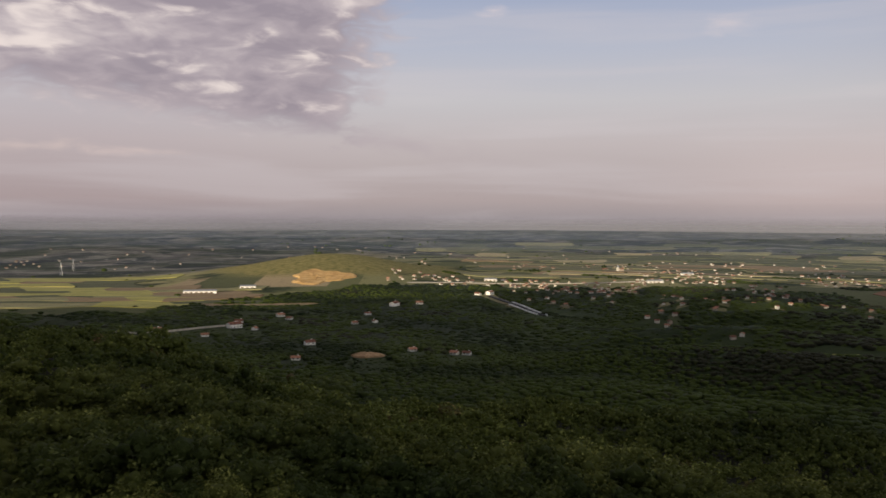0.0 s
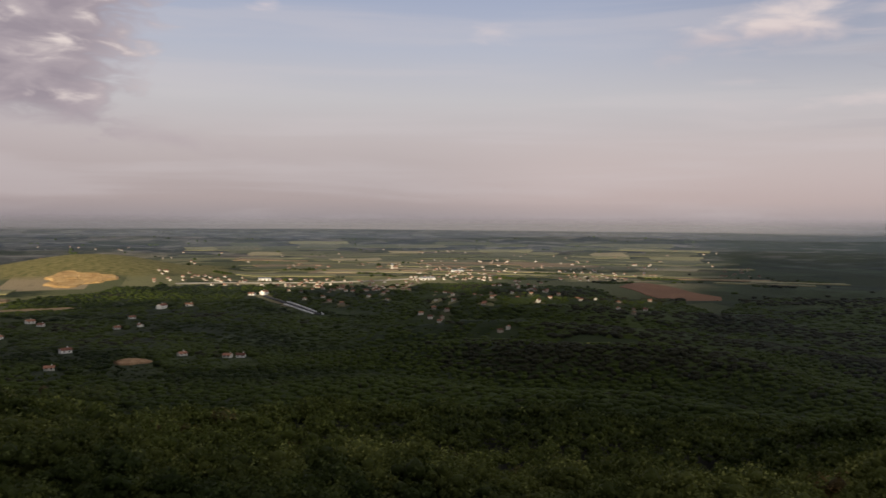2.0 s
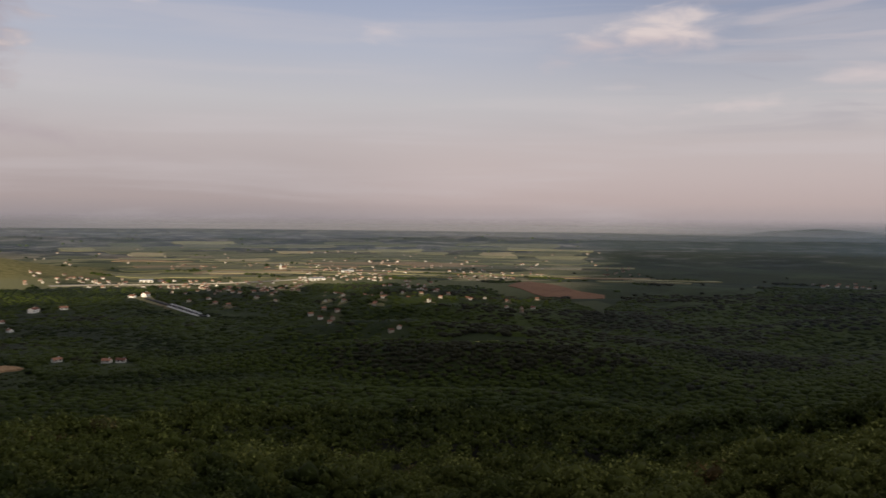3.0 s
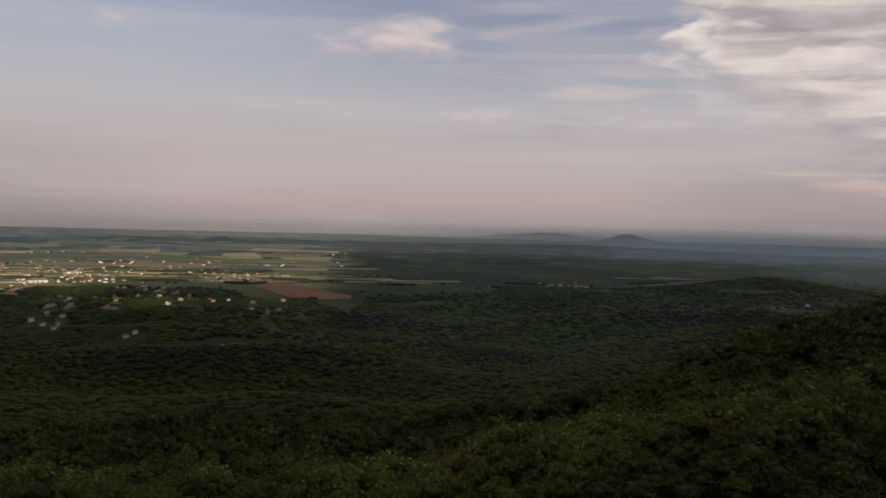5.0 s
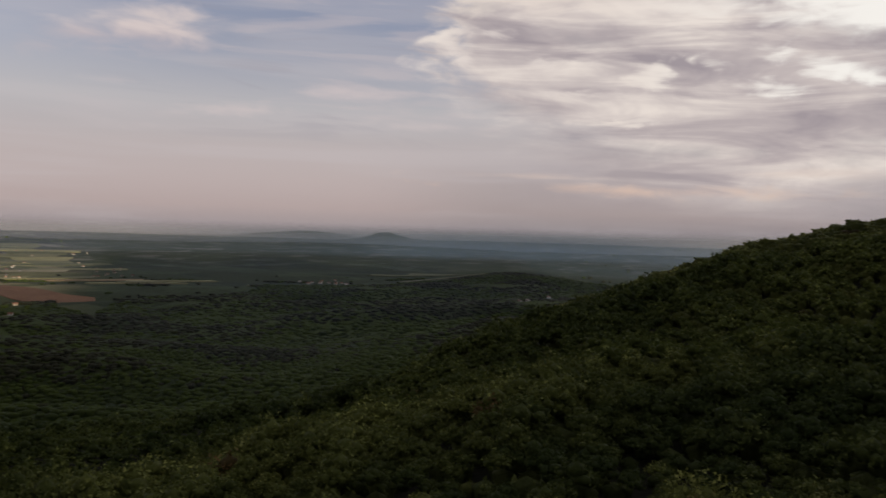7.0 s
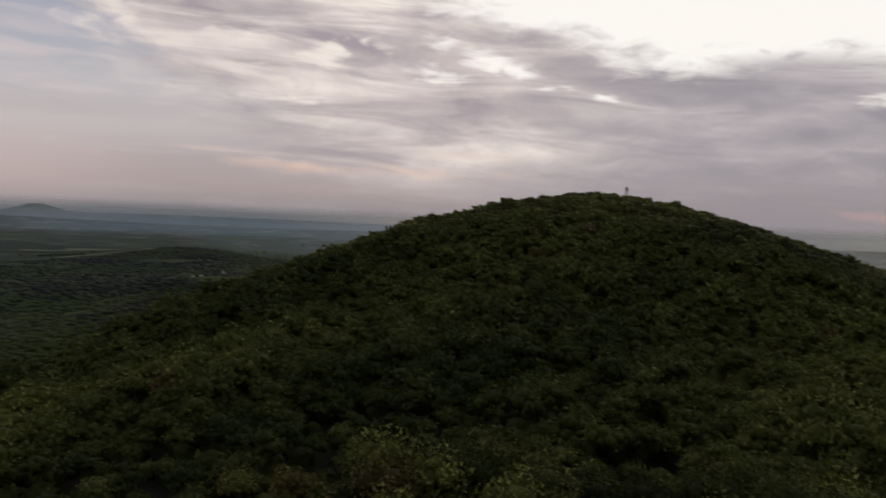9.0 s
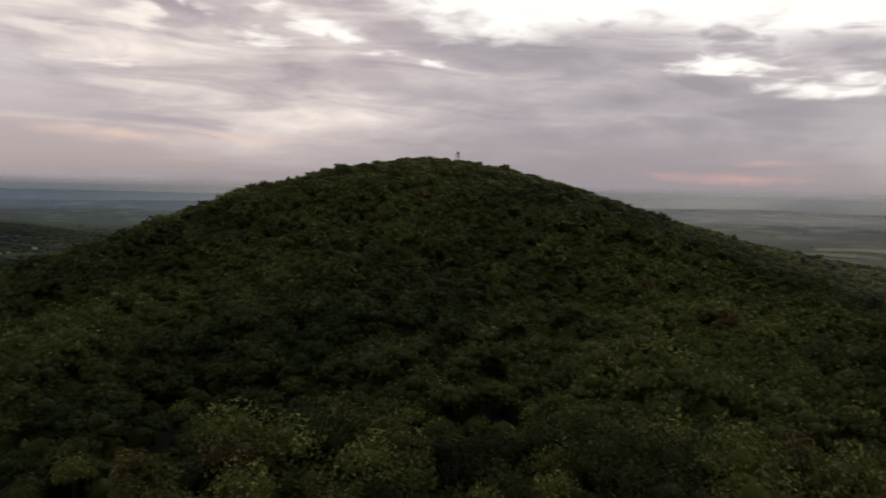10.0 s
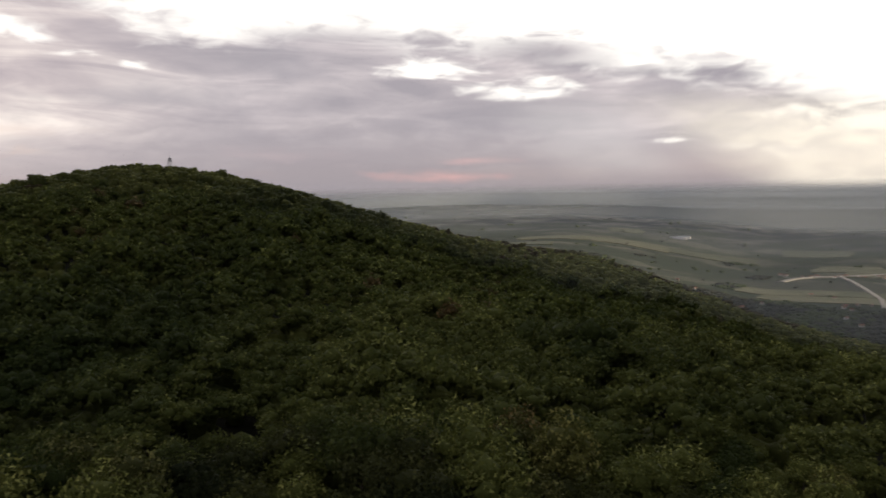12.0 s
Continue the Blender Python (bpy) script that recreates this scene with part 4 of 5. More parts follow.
def church():
    """A white church: nave, roof, two towers with pointed caps."""
    top = new("church")
    bm = bmesh.new()
    box(bm, -11, 11, -5, 5, -2, 8)
    part("nave", bm, OCHRE, top)
    bm = bmesh.new()
    v = [bm.verts.new(p) for p in ((-11.4, -5.5, 7.8), (11.4, -5.5, 7.8), (11.4, 5.5, 7.8), (-11.4, 5.5, 7.8), (-11.4, 0, 12), (11.4, 0, 12))]
    for q in ((0, 1, 5, 4), (2, 3, 4, 5), (1, 2, 5), (3, 0, 4), (3, 2, 1, 0)):
        bm.faces.new([v[i] for i in q])
    part("roof", bm, ROOF, top)
    for s in (-1, 1):
        bm = bmesh.new()
        box(bm, -13.5, -9, s * 3.4 - 2.2, s * 3.4 + 2.2, -2, 14)
        tower = part("tower", bm, OCHRE, top)
        bm = bmesh.new()
        bar_between(bm, (-11.2, s * 3.4, 14), (-11.2, s * 3.4, 21), 3.2, 0.15, 8)
        part("spire", bm, STEEL, tower, "grey metal spire")
    return tagged(top, "white village church with two pointed towers", "church")


temple = church()
stand(temple, 408, 1890, 15)
temple.matrix_basis = temple.matrix_basis @ Matrix.Diagonal((0.6, 0.6, 0.75, 1))
clear_spots.append((408, 1890, 30))


def barn(long, deep, high):
    """A long low shed with a shallow roof and a row of doors."""
    top = new("barn")
    bm = bmesh.new()
    box(bm, -long / 2, long / 2, -deep / 2, deep / 2, -2, high)
    part("wall", bm, PLASTER, top)
    bm = bmesh.new()
    v = [bm.verts.new((sx * (long / 2 + 0.4), y, z)) for sx in (-1, 1) for y, z in ((-deep / 2 - 0.5, high - 0.1), (0, high + 2), (deep / 2 + 0.5, high - 0.1))]
    for q in ((0, 3, 4, 1), (1, 4, 5, 2), (0, 1, 2), (5, 4, 3), (0, 2, 5, 3)):
        bm.faces.new([v[i] for i in q])
    bmesh.ops.recalc_face_normals(bm, faces=bm.faces)
    part("roof", bm, STEEL, top, "light metal roof")
    for i in range(int(long / 8)):
        bm = bmesh.new()
        box(bm, -long / 2 + 2 + 8 * i, -long / 2 + 6 + 8 * i, -deep / 2 - 0.12, -deep / 2 + 0.05, 0, 3)
        part("door", bm, TIMBER, top)
    return top


for x, y, w, turn in ((1975, -1395, 44, 40), (2010, -1440, 36, 40), (415, 1610, 30, 8), (533, 1800, 26, 10), (98, 1640, 24, -5), (-392, 1352, 52, 14), (-330, 1420, 26, 10)):
    b = tagged(barn(w, 12, 4.5), "long white farm shed with a light metal roof", "barn", "sheds among the fields")
    stand(b, x, y, turn)
    clear_spots.append((x, y, 26))


def lookout(base, high):
    """A timber lookout on four splayed legs, with braces, a deck, a rail and a roofed cabin."""
    top = new("lookout_tower")
    for sx in (-1, 1):
        for sy in (-1, 1):
            bm = bmesh.new()
            bar_between(bm, (sx * base, sy * base, -0.5), (sx * base * 0.55, sy * base * 0.55, high), 0.16, 0.13)
            part("leg", bm, PALE_METAL, top)
    for k in range(4):
        z0, z1 = high * k / 4, high * (k + 1) / 4
        w0, w1 = base * (1 - 0.45 * k / 4), base * (1 - 0.45 * (k + 1) / 4)
        for sx, sy, tx, ty in ((-1, -1, 1, -1), (1, -1, 1, 1), (1, 1, -1, 1), (-1, 1, -1, -1)):
            bm = bmesh.new()
            bar_between(bm, (sx * w0, sy * w0, z0), (tx * w1, ty * w1, z1), 0.07)
            part("brace", bm, PALE_METAL, top)
    bm = bmesh.new()
    box(bm, -1.25, 1.25, -1.25, 1.25, high, high + 0.2)
    part("deck", bm, PALE_METAL, top)
    bm = bmesh.new()
    box(bm, -0.85, 0.85, -0.85, 0.85, high + 0.2, high + 2.2)
    cabin = part("cabin", bm, PALE_METAL, top)
    bm = bmesh.new()
    bar_between(bm, (0, 0, high + 2.2), (0, 0, high + 2.9), 1.35, 0.1, 4)
    part("roof", bm, PALE_METAL, cabin)
    bm = bmesh.new()
    bar_between(bm, (0, 0, high + 2.8), (0, 0, high + 5), 0.07, 0.04)
    part("antenna", bm, STEEL, top)
    return tagged(top, "grey metal lookout tower on the wooded summit", "tower")


tx, ty = polar(91.0, 585)
stand(lookout(1.7, 13.6), tx, ty, 20)


def mast(high):
    """A lattice mast: four tapering corners tied by cross bars, with two arms."""
    top = new("lattice_mast")
    for sx in (-1, 1):
        for sy in (-1, 1):
            bm = bmesh.new()
            bar_between(bm, (sx * 2, sy * 2, -0.5), (sx * 0.3, sy * 0.3, high), 0.25, 0.15)
            part("leg", bm, STEEL, top)
    for k in range(1, 7):
        f = k / 7
        w = 2 - 1.7 * f
        bm = bmesh.new()
        for a, b in (((-w, -w), (w, w)), ((w, -w), (-w, w))):
            bar_between(bm, (*a, high * f), (*b, high * f), 0.12)
        part("tie", bm, STEEL, top)
    for z in (0.8, 0.92):
        bm = bmesh.new()
        bar_between(bm, (-3.5, 0, high * z), (3.5, 0, high * z), 0.18)
        part("arm", bm, STEEL, top)
    return tagged(top, "tall grey lattice mast standing in the fields", "mast", "masts")


m1 = mast(30)
stand(m1, *polar(-24.6, 2010), 10)
stand(copy_thing(m1, pose(0, 0, 0)), *polar(-23.9, 2200), 40)

# ---------------------------------------------------------------- trees
HOLLOWS = [(-68, 138), (-76, 155), (-84, 173), (-94, 195), (-101, 211), (-107, 224), (-115, 244), (-123, 265),
           (239, 60), (316, 40), (332, -14), (128, 47), (134, 26), (370, -6), (388, -4), (352, -18), (198, 9), (226, -34), (137, 52),
           (125, 32), (307, -67), (204, -12), (160, -48), (133, -72), (132, -88), (109, -104), (270, 102), (325, 107), (102, 139), (60, 135), (114, 92), (40, 140)]
for hx, hy in HOLLOWS:
    clear_spots.append((hx, hy, 5.0))
    clear_spots.append((hx + 5.0 * math.sin(hx), hy + 5.0 * math.cos(hx), 4.5))
SPOTS = np.array(clear_spots)


def free(x, y):
    """True outside the spots kept free for houses, roads, fields, pits, hollows and the view of them."""
    ok = np.ones(len(x), bool)
    for cx, cy, r in SPOTS:
        ok &= (x - cx) ** 2 + (y - cy) ** 2 > r * r
    return ok


EDGE_AZ = [-40, -32, -24, -20, -17, -12, -8, -3, 0, 5, 10, 15, 20, 25, 28, 31, 34, 36, 45, 55, 70, 100, 112, 120, 128, 142, 150]
EDGE_D = [1150, 1150, 1090, 1090, 1230, 1310, 1420, 1480, 1540, 1500, 1540, 1600, 1560, 1500, 1400, 1300, 1060, 1420, 1520, 1560, 1900, 1200, 1250, 1330, 1330, 1290, 1290]


def grove(d0, d1, gap, az0=-33, az1=143, hidden=True):
    """Places for trees on a shaken grid, between two distances from the spur's head."""
    k = np.arange(-d1, d1, gap)
    x, y = (q.ravel() for q in np.meshgrid(k, k))
    x = x + rng.uniform(-0.46, 0.46, len(x)) * gap
    y = y + rng.uniform(-0.46, 0.46, len(y)) * gap
    d, az = np.hypot(x, y), np.degrees(np.arctan2(x, y))
    keep = (d >= d0) & (d < d1) & (az > az0) & (az < az1)
    x, y, d, az = x[keep], y[keep], d[keep], az[keep]
    wild = np.sin(x / 61 + 2) * np.sin(y / 53) + 0.6 * np.sin(x / 23 + y / 31)
    edge = np.interp(az, EDGE_AZ, EDGE_D)
    keep = np.where(d < edge + 30 * wild, wild > np.where(d < 600, -9, -1.25), rng.random(len(x)) < np.where(wild > np.where(az > 105, 1.15, np.where(az < -12, 2.0, 1.12)), 0.8, np.where(az < -12, 0.002, 0.006)))
    if hidden:
        keep &= ~((az > 72) & (az < 110) & (d > 900)) & (rng.random(len(x)) > 0.04)
    x, y = x[keep], y[keep]
    keep = free(x, y)
    return x[keep], y[keep]


def crown(seed, radius, high, lobes, leaves, leaf, core):
    """One crown: a heap of leafy boughs. Returns vertices, triangles of the inner boughs and quads of the leaves."""
    r = np.random.default_rng(seed)
    cv, cf = core
    centres, sizes = [np.array([0, 0, high - radius * 0.75])], [radius * 0.72]
    for k in range(lobes):
        t = 2 * math.pi * (k + r.uniform(-0.3, 0.3)) / lobes
        s = radius * r.uniform(0.30, 0.56)
        centres.append(np.array([math.cos(t) * radius * 0.62, math.sin(t) * radius * 0.62, high - radius * r.uniform(0.75, 1.35)]))
        sizes.append(s)
    centres, sizes = np.array(centres), np.array(sizes)
    V, F = [], []
    for c, s in zip(centres, sizes):
        F.append(cf + sum(len(q) for q in V))
        bumpy = 1 + 0.13 * r.standard_normal((len(cv), 1))
        V.append(c + cv * (s * 0.56, s * 0.56, s * 0.50) * bumpy)
    base = sum(len(q) for q in V)
    pick = r.choice(len(sizes), leaves, p=sizes ** 2 / (sizes ** 2).sum())
    d = r.standard_normal((leaves, 3))
    d[:, 2] = np.abs(d[:, 2]) * 1.1 - 0.35
    d /= np.linalg.norm(d, axis=1)[:, None]
    p = centres[pick] + d * (sizes[pick] * r.uniform(0.58, 1.16, leaves))[:, None] * (1, 1, 0.95)
    nrm = d + r.standard_normal((leaves, 3)) * 0.75
    nrm /= np.linalg.norm(nrm, axis=1)[:, None]
    a = np.cross(nrm, r.standard_normal((leaves, 3)))
    a /= np.linalg.norm(a, axis=1)[:, None]
    b = np.cross(nrm, a)
    size = leaf * r.uniform(0.5, 1.25, leaves)[:, None]
    V.append(np.stack([p - a * size, p + a * size * 0.8 - b * size * 0.6, p + a * size * 0.6 + b * size * 0.7], 1).reshape(-1, 3))
    Q = base + np.arange(leaves * 3).reshape(-1, 3)
    return np.concatenate(V), np.concatenate(F), Q


def tree_thing(seed, radius, high, leaf, bough):
    """A broad-leaved tree: a tapered trunk with limbs, and a crown."""
    top = new("broadleaf_tree")
    r = random.Random(seed)
    bm = bmesh.new()
    bar_between(bm, (0, 0, -0.8), (0.1, 0.05, high * 0.45), 0.28, 0.17, 8)
    for k in range(5):
        t = 2 * math.pi * k / 5 + r.uniform(-0.3, 0.3)
        z = high * r.uniform(0.3, 0.45)
        bar_between(bm, (0.05, 0, z), (math.cos(t) * radius * 0.6, math.sin(t) * radius * 0.6, high * r.uniform(0.6, 0.75)), 0.12, 0.04, 5)
    bar_between(bm, (0.1, 0.05, high * 0.45), (0, 0, high * 0.8), 0.17, 0.06, 6)
    part("trunk", bm, BARK, top)
    v, f, q = crown(seed, radius, high, 12, 1500, 0.29, ICO0)
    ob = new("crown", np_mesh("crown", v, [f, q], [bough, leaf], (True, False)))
    ob.parent = top
    return tagged(top, "dark green broad-leaved forest tree with a rounded crown", "tree", "trees on the spur")


LOW = np.array(low_spots)


def growth(x, y):
    """Height of the trees: stands of older and younger wood, kept low on the camera's side of houses and roads."""
    calm = 1 - 0.75 * smooth(np.hypot(x, y), 420, 540)
    g = 0.95 + calm * (0.34 * np.sin(x / 17 + 2 * np.sin(y / 29)) * np.sin(y / 15 + 2 * np.sin(x / 37)) + 0.09 * np.sin(x / 41 + y / 33) + 0.06 * np.sin(x / 6.5 + np.sin(y / 11)) * np.sin(y / 6.1 + np.sin(x / 13)))
    for cx, cy, r in LOW:
        g = np.where((x - cx) ** 2 + (y - cy) ** 2 < r * r, np.minimum(g, 0.42), g)
    return g


def shade_share(x, y):
    """Share of the shaded leaf copy: dimmer light towards the hill painted into the leaves."""
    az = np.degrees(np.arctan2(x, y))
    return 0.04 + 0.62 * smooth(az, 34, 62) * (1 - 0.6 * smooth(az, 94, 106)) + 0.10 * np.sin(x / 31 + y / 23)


STOCK = [tree_thing(11 + k, 3.7 + 0.35 * (k % 4), 11.6 + 0.5 * (k % 4), *((LEAF, LEAF_IN) if k < 4 else (SHADELEAF, SHADELEAF_IN))) for k in range(8)]
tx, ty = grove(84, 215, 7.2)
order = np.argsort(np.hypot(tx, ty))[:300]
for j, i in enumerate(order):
    ob = STOCK[j] if j < len(STOCK) else copy_thing(STOCK[int(rng.integers(4)) + (4 if rng.random() < shade_share(tx[i], ty[i]) else 0)], pose(0, 0, 0))
    s = rng.uniform(0.9, 1.12) * float(growth(tx[i:i + 1], ty[i:i + 1])[0])
    ob.matrix_basis = pose(tx[i], ty[i], float(land(tx[i], ty[i])) - 0.1, 0, 0, rng.uniform(0, 360)) @ Matrix.Diagonal((s, s, s * rng.uniform(0.84, 1.26), 1))
reach = float(np.hypot(tx, ty)[order[-1]])


def behind(x, y):
    """True for trees that stand in a fold of the ground, out of sight from the spur."""
    azs, ds = np.arange(-34, 144, 1.0), np.arange(90, 2000, 10.0)
    gx, gy = np.outer(np.sin(np.radians(azs)), ds), np.outer(np.cos(np.radians(azs)), ds)
    rise = (land(gx, gy) + 9 - EYE) / ds
    top = np.maximum.accumulate(rise, 1)
    i = np.clip(np.round(np.degrees(np.arctan2(x, y)) + 34).astype(int), 0, len(azs) - 1)
    j = np.clip(((np.hypot(x, y) - 90) / 10).astype(int) - 2, 0, len(ds) - 1)
    return (land(x, y) + 15 - EYE) / np.hypot(x, y) < top[i, j]


def woodland(name, label, places, forms, mat, simple=None):
    """Many trees in one mesh: every tree is one of the forms, turned, scaled and set on the ground."""
    x, y = places
    m = len(x)
    if simple:
        forms = forms + simple
    which = rng.integers(len(forms), size=m)
    if simple:
        split = len(forms) - len(simple)
        which = np.where(behind(x, y), split + which % len(simple), which % split)
    grow = growth(x, y)
    turn, size, tall = rng.uniform(0, 2 * math.pi, m), (1 + rng.uniform(-0.2, 0.2, m) * (1 - 0.6 * smooth(np.hypot(x, y), 480, 560) + 0.7 * smooth(np.hypot(x, y), 780, 900))) * grow, 1.0 + rng.uniform(-0.12, 0.16, m) * (1 - 0.6 * smooth(np.hypot(x, y), 400, 500))
    stand_light_tone = 0.5 + 0.38 * np.sin(x / 55 + 1.5 * np.sin(y / 90)) * np.sin(y / 38 + 1) + 0.14 * np.sin(x / 140 - y / 95)
    # tone follows the ground's ribs: their relief shading is painted into the tint
    stand_light_tone = stand_light_tone + 0.40 * smooth(np.hypot(x, y), 480, 660) * np.sin((0.62 * x + 0.78 * y) / 31 + 1.6 * np.sin((0.78 * x - 0.62 * y) / 85 + 0.4) + 0.8 * np.sin((0.78 * x - 0.62 * y) / 37) + 0.6)
    # by bearing and distance the tint is darkened or brightened for the light there
    tone = np.clip(0.36 * rng.random(m) + 0.64 * stand_light_tone - (0.36 - 0.22 * smooth(np.hypot(x, y), 190, 270)) * (1 - smooth(np.hypot(x, y), 490, 520)) * shade_share(x, y) + 0.12 * smooth(np.degrees(np.arctan2(x, y)), 99, 112) + 0.38 * smooth(np.degrees(np.arctan2(x, y)), 12, 34) * smooth(np.hypot(x, y), 480, 640) + np.where(rng.random(m) < 0.025, 0.4, 0), 0, 1)
    z = land(x, y) - 0.2
    V, T, Q, tints, count = [], [], [], [], 0
    for k, (v, t, q) in enumerate(forms):
        i = np.nonzero(which == k)[0]
        if not len(i):
            continue
        c, s = np.cos(turn[i])[:, None], np.sin(turn[i])[:, None]
        px = (v[:, 0] * c - v[:, 1] * s) * size[i][:, None] + x[i][:, None]
        py = (v[:, 0] * s + v[:, 1] * c) * size[i][:, None] + y[i][:, None]
        pz = v[:, 2] * (size[i] * tall[i])[:, None] + z[i][:, None]
        V.append(np.stack([px, py, pz], -1).reshape(-1, 3))
        shift = count + np.arange(len(i)) * len(v)
        T.append((t[None] + shift[:, None, None]).reshape(-1, 3))
        if len(q):
            Q.append((q[None] + shift[:, None, None]).reshape(-1, 3))
        tints.append(np.repeat(tone[i], len(v)))
        count += len(v) * len(i)
    faces = [np.concatenate(T)] + ([np.concatenate(Q)] if Q else [])
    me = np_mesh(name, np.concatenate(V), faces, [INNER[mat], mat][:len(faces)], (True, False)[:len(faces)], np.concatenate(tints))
    return tagged(new(name, me), label, "woodland", kind="stuff")


def dome(seed, radius, high, lobes, sprays=0, flat=0.8):
    """A far crown: a few rough boughs, open below."""
    r = np.random.default_rng(seed)
    cv, cf = ICO0
    top = cf[cv[cf][:, :, 2].mean(1) > -0.35]
    V, F = [], []
    for k in range(lobes):
        t, o = r.uniform(0, 6.28), radius * (0.45 if lobes > 1 else 0)
        s = radius * (r.uniform(0.5, 0.75) if lobes > 1 else 1)
        F.append(top + len(cv) * k)
        low = cv[:, 2:] < -0.2
        skirt = np.where(low, 1.0, 0.0) * (0, 0, -0.18 * high)
        V.append(skirt + cv * np.where(low, 0.6, 0.92) * (1 + 0.07 * r.standard_normal((len(cv), 1))) * (s, s, s * flat) + (o * math.cos(t), o * math.sin(t), high - s * 0.9 - r.uniform(0, 2)))
    V, F = np.concatenate(V), np.concatenate(F)
    if not sprays:
        return V, F, np.zeros((0, 3), int)
    tri = V[F[r.integers(len(F), size=sprays)]]
    w = r.dirichlet((1, 1, 1), sprays)
    p = (tri * w[..., None]).sum(1) * (1.06, 1.06, 1) + (0, 0, 0.35)
    a = r.standard_normal((sprays, 3)) * (1, 1, 0.5)
    a /= np.linalg.norm(a, axis=1)[:, None]
    b = np.cross(a, r.standard_normal((sprays, 3)))
    b /= np.linalg.norm(b, axis=1)[:, None]
    q = np.stack([p - a * 0.9, p + a * 0.7 - b * 0.6, p + a * 0.5 + b * 0.7], 1).reshape(-1, 3)
    return np.concatenate([V, q]), F, len(V) + np.arange(sprays * 3).reshape(-1, 3)


NEAR_FORMS = [crown(40 + k, 4.0 + 0.4 * (k % 3), 11.8 + 0.5 * (k % 4), 8, 290, 0.44, ICO0) for k in range(8)]
SLOPE_FORMS = [crown(50 + k, 3.7 + 0.35 * (k % 3), 11.6 + 0.4 * (k % 4), 5, 58, 0.72, ICO0) for k in range(8)]
MID_FORMS = [dome(60 + k, 4.5 + 0.35 * (k % 3), 10.8 + 0.3 * (k % 4), 3, 44, 0.62) for k in range(10)]
TOP_FORMS = [dome(70 + k, 4.6 + 0.3 * (k % 3), 10.6 + 0.3 * (k % 4), 2, 12, 0.5) for k in range(10)]
LOW_FORMS = [dome(80 + k, 3.5 + 0.6 * (k % 3), 6.6 + 0.3 * (k % 4), 1, 0, 0.42) for k in range(10)]
FAR_FORMS = [dome(90 + k, 5.2 + 0.8 * (k % 3), 7.6 + 0.3 * (k % 4), 1, 0, 0.38) for k in range(10)]
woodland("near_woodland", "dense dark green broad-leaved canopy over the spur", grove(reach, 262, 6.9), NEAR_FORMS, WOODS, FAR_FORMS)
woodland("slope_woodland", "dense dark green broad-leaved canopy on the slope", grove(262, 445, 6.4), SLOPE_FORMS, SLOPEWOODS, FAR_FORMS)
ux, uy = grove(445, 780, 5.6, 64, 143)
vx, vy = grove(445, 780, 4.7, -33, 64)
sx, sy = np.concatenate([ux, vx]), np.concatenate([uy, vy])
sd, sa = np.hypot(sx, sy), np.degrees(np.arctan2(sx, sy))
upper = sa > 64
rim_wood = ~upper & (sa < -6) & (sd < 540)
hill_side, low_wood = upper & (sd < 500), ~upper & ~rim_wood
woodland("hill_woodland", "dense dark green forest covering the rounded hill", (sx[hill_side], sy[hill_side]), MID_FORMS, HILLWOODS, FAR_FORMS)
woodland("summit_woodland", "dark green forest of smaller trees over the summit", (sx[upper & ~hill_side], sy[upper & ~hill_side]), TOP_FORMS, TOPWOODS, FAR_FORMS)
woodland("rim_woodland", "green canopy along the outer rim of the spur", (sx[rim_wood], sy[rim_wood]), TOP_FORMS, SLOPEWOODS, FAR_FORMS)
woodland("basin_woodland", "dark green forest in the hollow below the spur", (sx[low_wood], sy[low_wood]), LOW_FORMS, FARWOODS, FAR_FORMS)


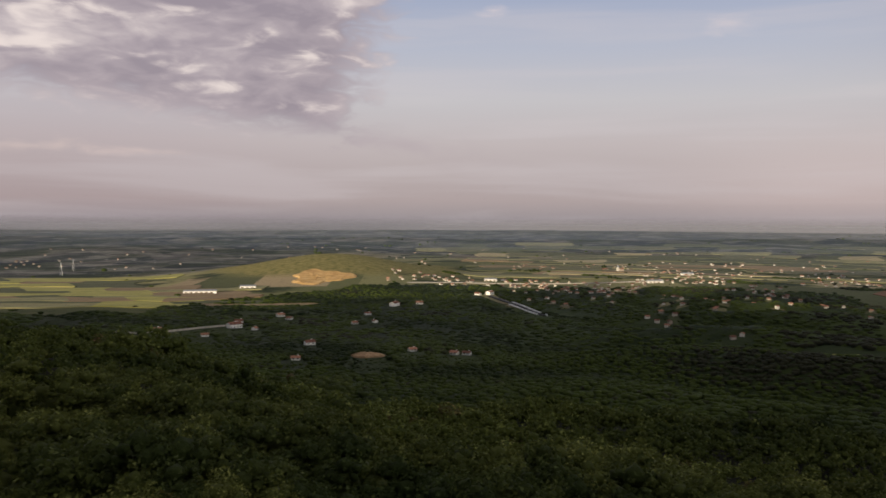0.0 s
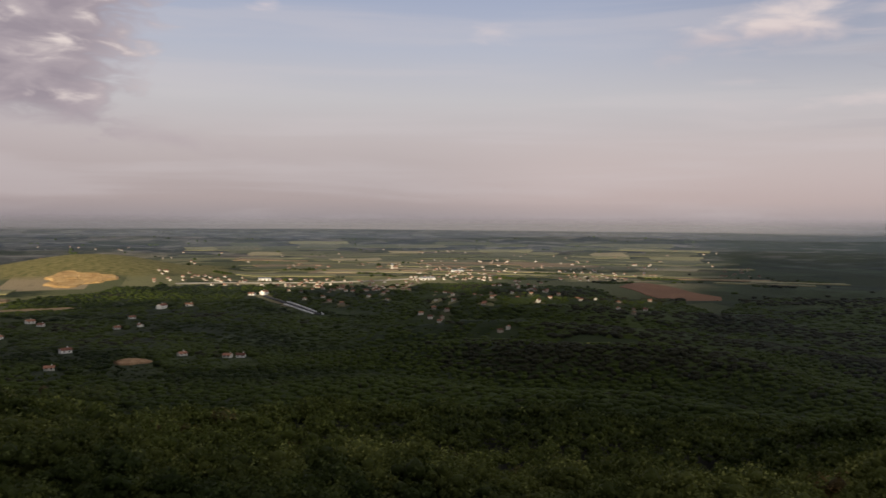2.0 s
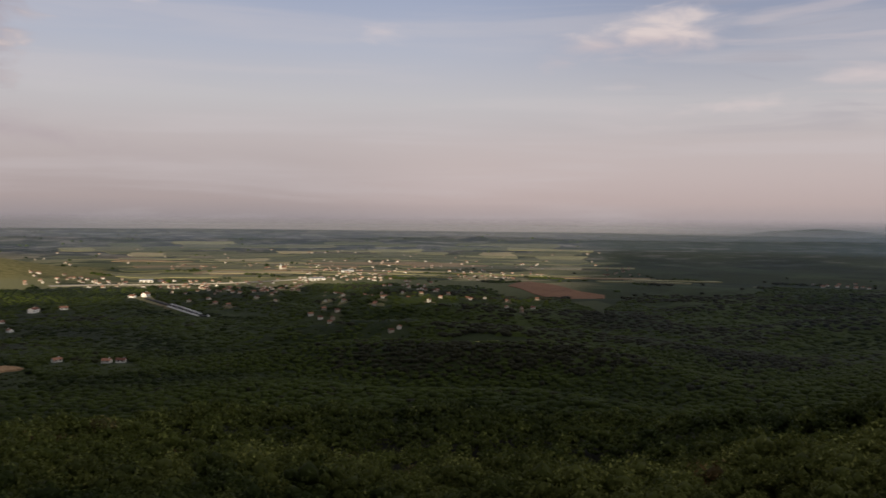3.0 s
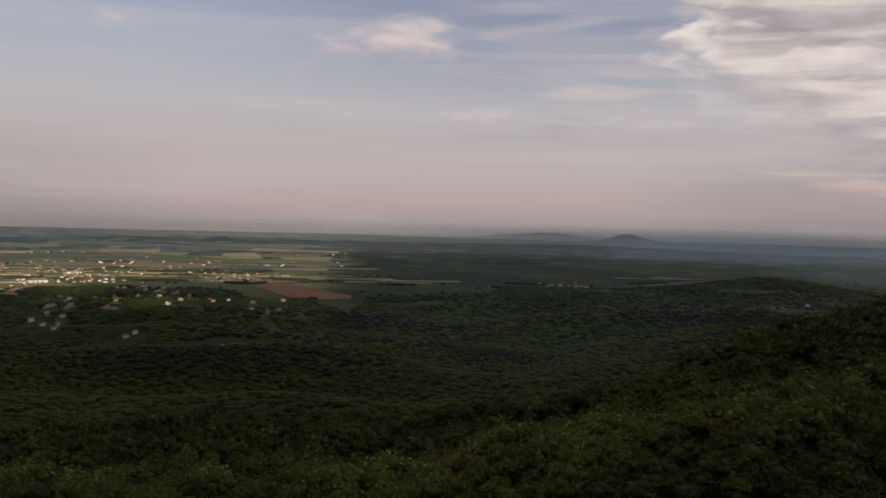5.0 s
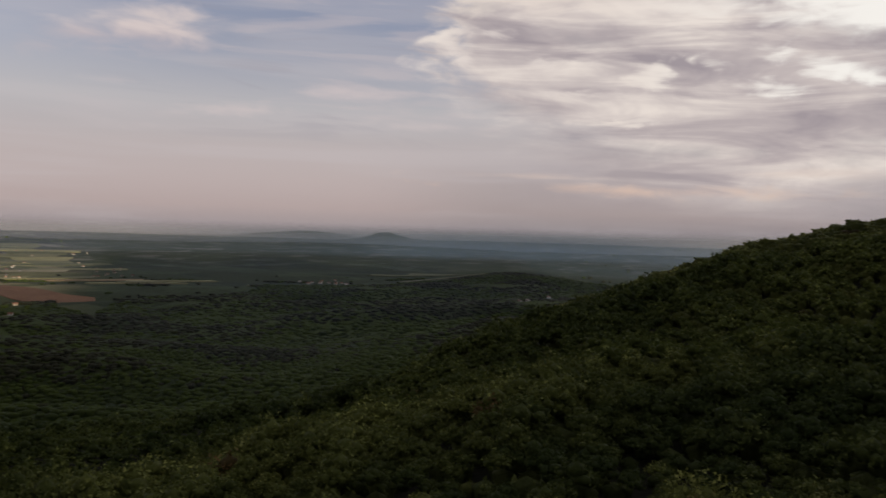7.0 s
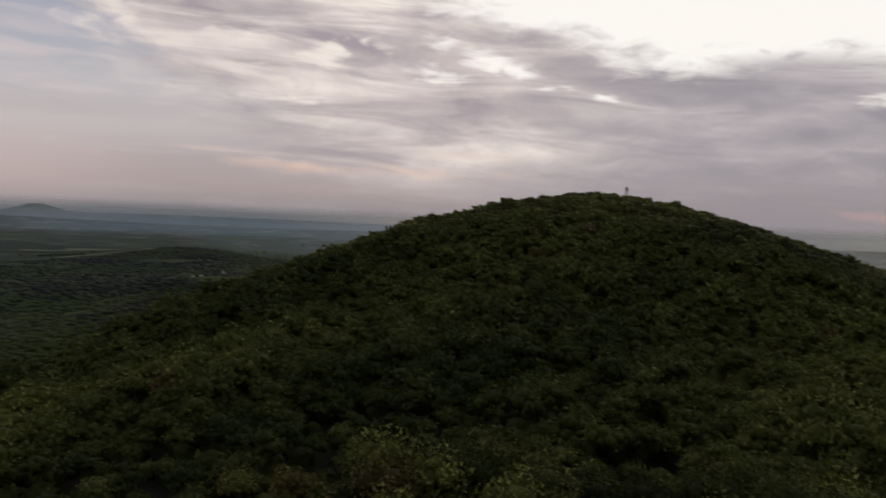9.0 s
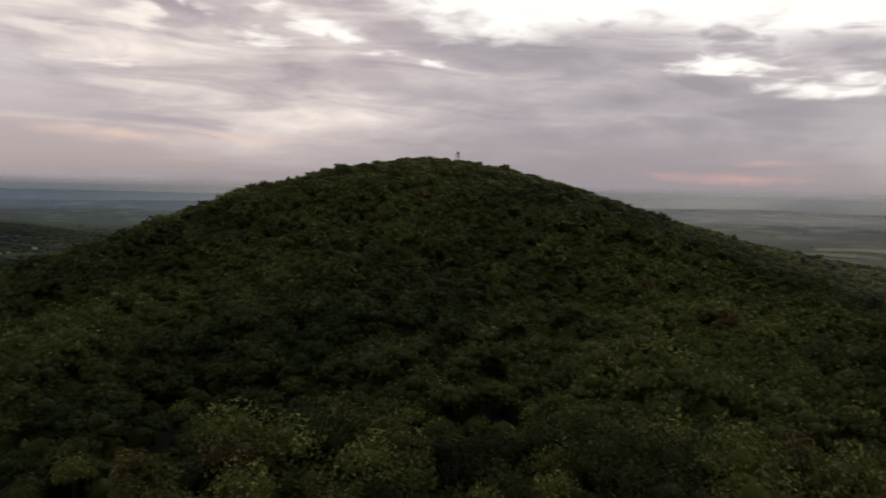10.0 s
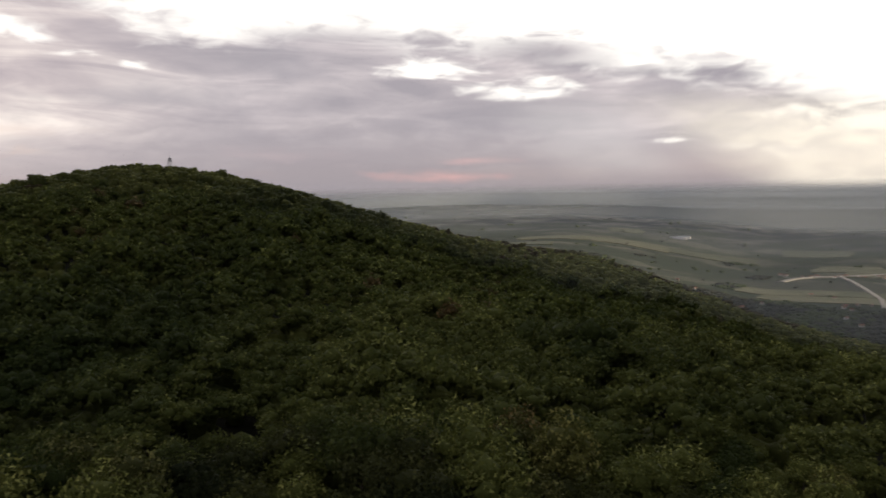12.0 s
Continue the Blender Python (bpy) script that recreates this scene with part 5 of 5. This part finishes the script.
def thicket(d0, d1, az0, az1, step):
    """One uneven sheet of leaves, added between the trees of the lower ground to lighten the dark gaps under their
    crowns.
    """
    ds = np.arange(d0, d1, step)
    turns = np.radians(np.arange(az0, az1, math.degrees(step * 1.6 / d1)))
    x, y = (np.outer(ds, f(turns)) for f in (np.sin, np.cos))
    x, y = x + rng.uniform(-0.3, 0.3, x.shape) * step, y + rng.uniform(-0.3, 0.3, y.shape) * step
    edge = np.interp(np.degrees(np.arctan2(x, y)), EDGE_AZ, EDGE_D) - 20
    grown = (free(x.ravel(), y.ravel()).reshape(x.shape) & (np.hypot(x, y) < edge)) * growth(x.ravel(), y.ravel()).reshape(x.shape)
    z = land(x, y) + np.where(grown > 0, 1.9 * grown + rng.uniform(-1.0, 1.3, x.shape), -3.0)
    nr, na = x.shape
    i = np.arange(nr * na).reshape(nr, na)
    quads = np.stack([i[:-1, :-1], i[1:, :-1], i[1:, 1:], i[:-1, 1:]], -1).reshape(-1, 4)
    # brighter to the right, as on the trees: light painted into the tint
    tint = np.clip(0.28 + 0.2 * np.sin(x / 55 + 1.5 * np.sin(y / 90)) + 0.22 * smooth(np.degrees(np.arctan2(x, y)), 10, 32) + rng.uniform(-0.15, 0.15, x.shape), 0, 0.9)
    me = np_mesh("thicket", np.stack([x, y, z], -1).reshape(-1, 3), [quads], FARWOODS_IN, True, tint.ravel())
    return tagged(new("thicket", me), "dark green leafy sheet added between the trees to lighten their gaps", "thicket", kind="stuff")


thicket(470, 1540, -33, 66, 7.0)
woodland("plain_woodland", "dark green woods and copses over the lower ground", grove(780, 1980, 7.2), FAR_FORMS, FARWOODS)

hx, hy = grove(0.5, 150, 8.4, -180, 180, False)
azs = np.degrees(np.arctan2(hx, hy))
keep = (np.hypot(hx, hy) < 84) | (azs < -33) | (azs > 143)
woodland("spur_head_woodland", "dense dark green canopy on the head of the spur", (hx[keep], hy[keep]), MID_FORMS, HILLWOODS)

bx, by = grove(120, 1750, 15, -179, -34, False)
cx, cy = grove(120, 1750, 15, 144, 180, False)
bx, by = np.concatenate([bx, cx]), np.concatenate([by, cy])
up = land(bx, by) > 75
woodland("mountain_woodland", "dark forest on the unseen mountain added behind the viewpoint", (bx[up], by[up]), [dome(30 + k, 9, 13, 1) for k in range(5)], WOODS)

HEDGES = [dome(95 + k, 5.0 + 0.8 * k, 7 + 0.6 * k, 1) for k in range(5)]
px, py = grove(1400, 4300, 36, hidden=False)
open_land = (np.degrees(np.arctan2(px, py)) < 33) | (np.degrees(np.arctan2(px, py)) > 66)
px, py = px[open_land], py[open_land]
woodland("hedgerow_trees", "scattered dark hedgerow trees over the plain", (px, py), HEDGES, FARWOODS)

SHRUBS = [dome(130 + k, 2.5 + 0.3 * k, 3.4 + 0.4 * k, 1, 40) for k in range(4)]
ux = np.repeat([h[0] for h in HOLLOWS], 24) + rng.normal(0, 4.6, 24 * len(HOLLOWS))
uy = np.repeat([h[1] for h in HOLLOWS], 24) + rng.normal(0, 4.6, 24 * len(HOLLOWS))
woodland("undergrowth", "dark green shrubs in the hollows between the trees", (ux, uy), SHRUBS, HILLWOODS)
SAPLINGS = [dome(140 + k, 3.6 + 0.3 * k, 6.6 + 0.5 * k, 1, 7) for k in range(4)]
woodland("young_trees", "dark green young trees below the canopy", grove(84, 262, 6.8), SAPLINGS, HILLWOODS)
woodland("young_trees", "dark green young trees below the canopy of the hill", grove(262, 450, 6.6, 50, 143), SAPLINGS, HILLWOODS)
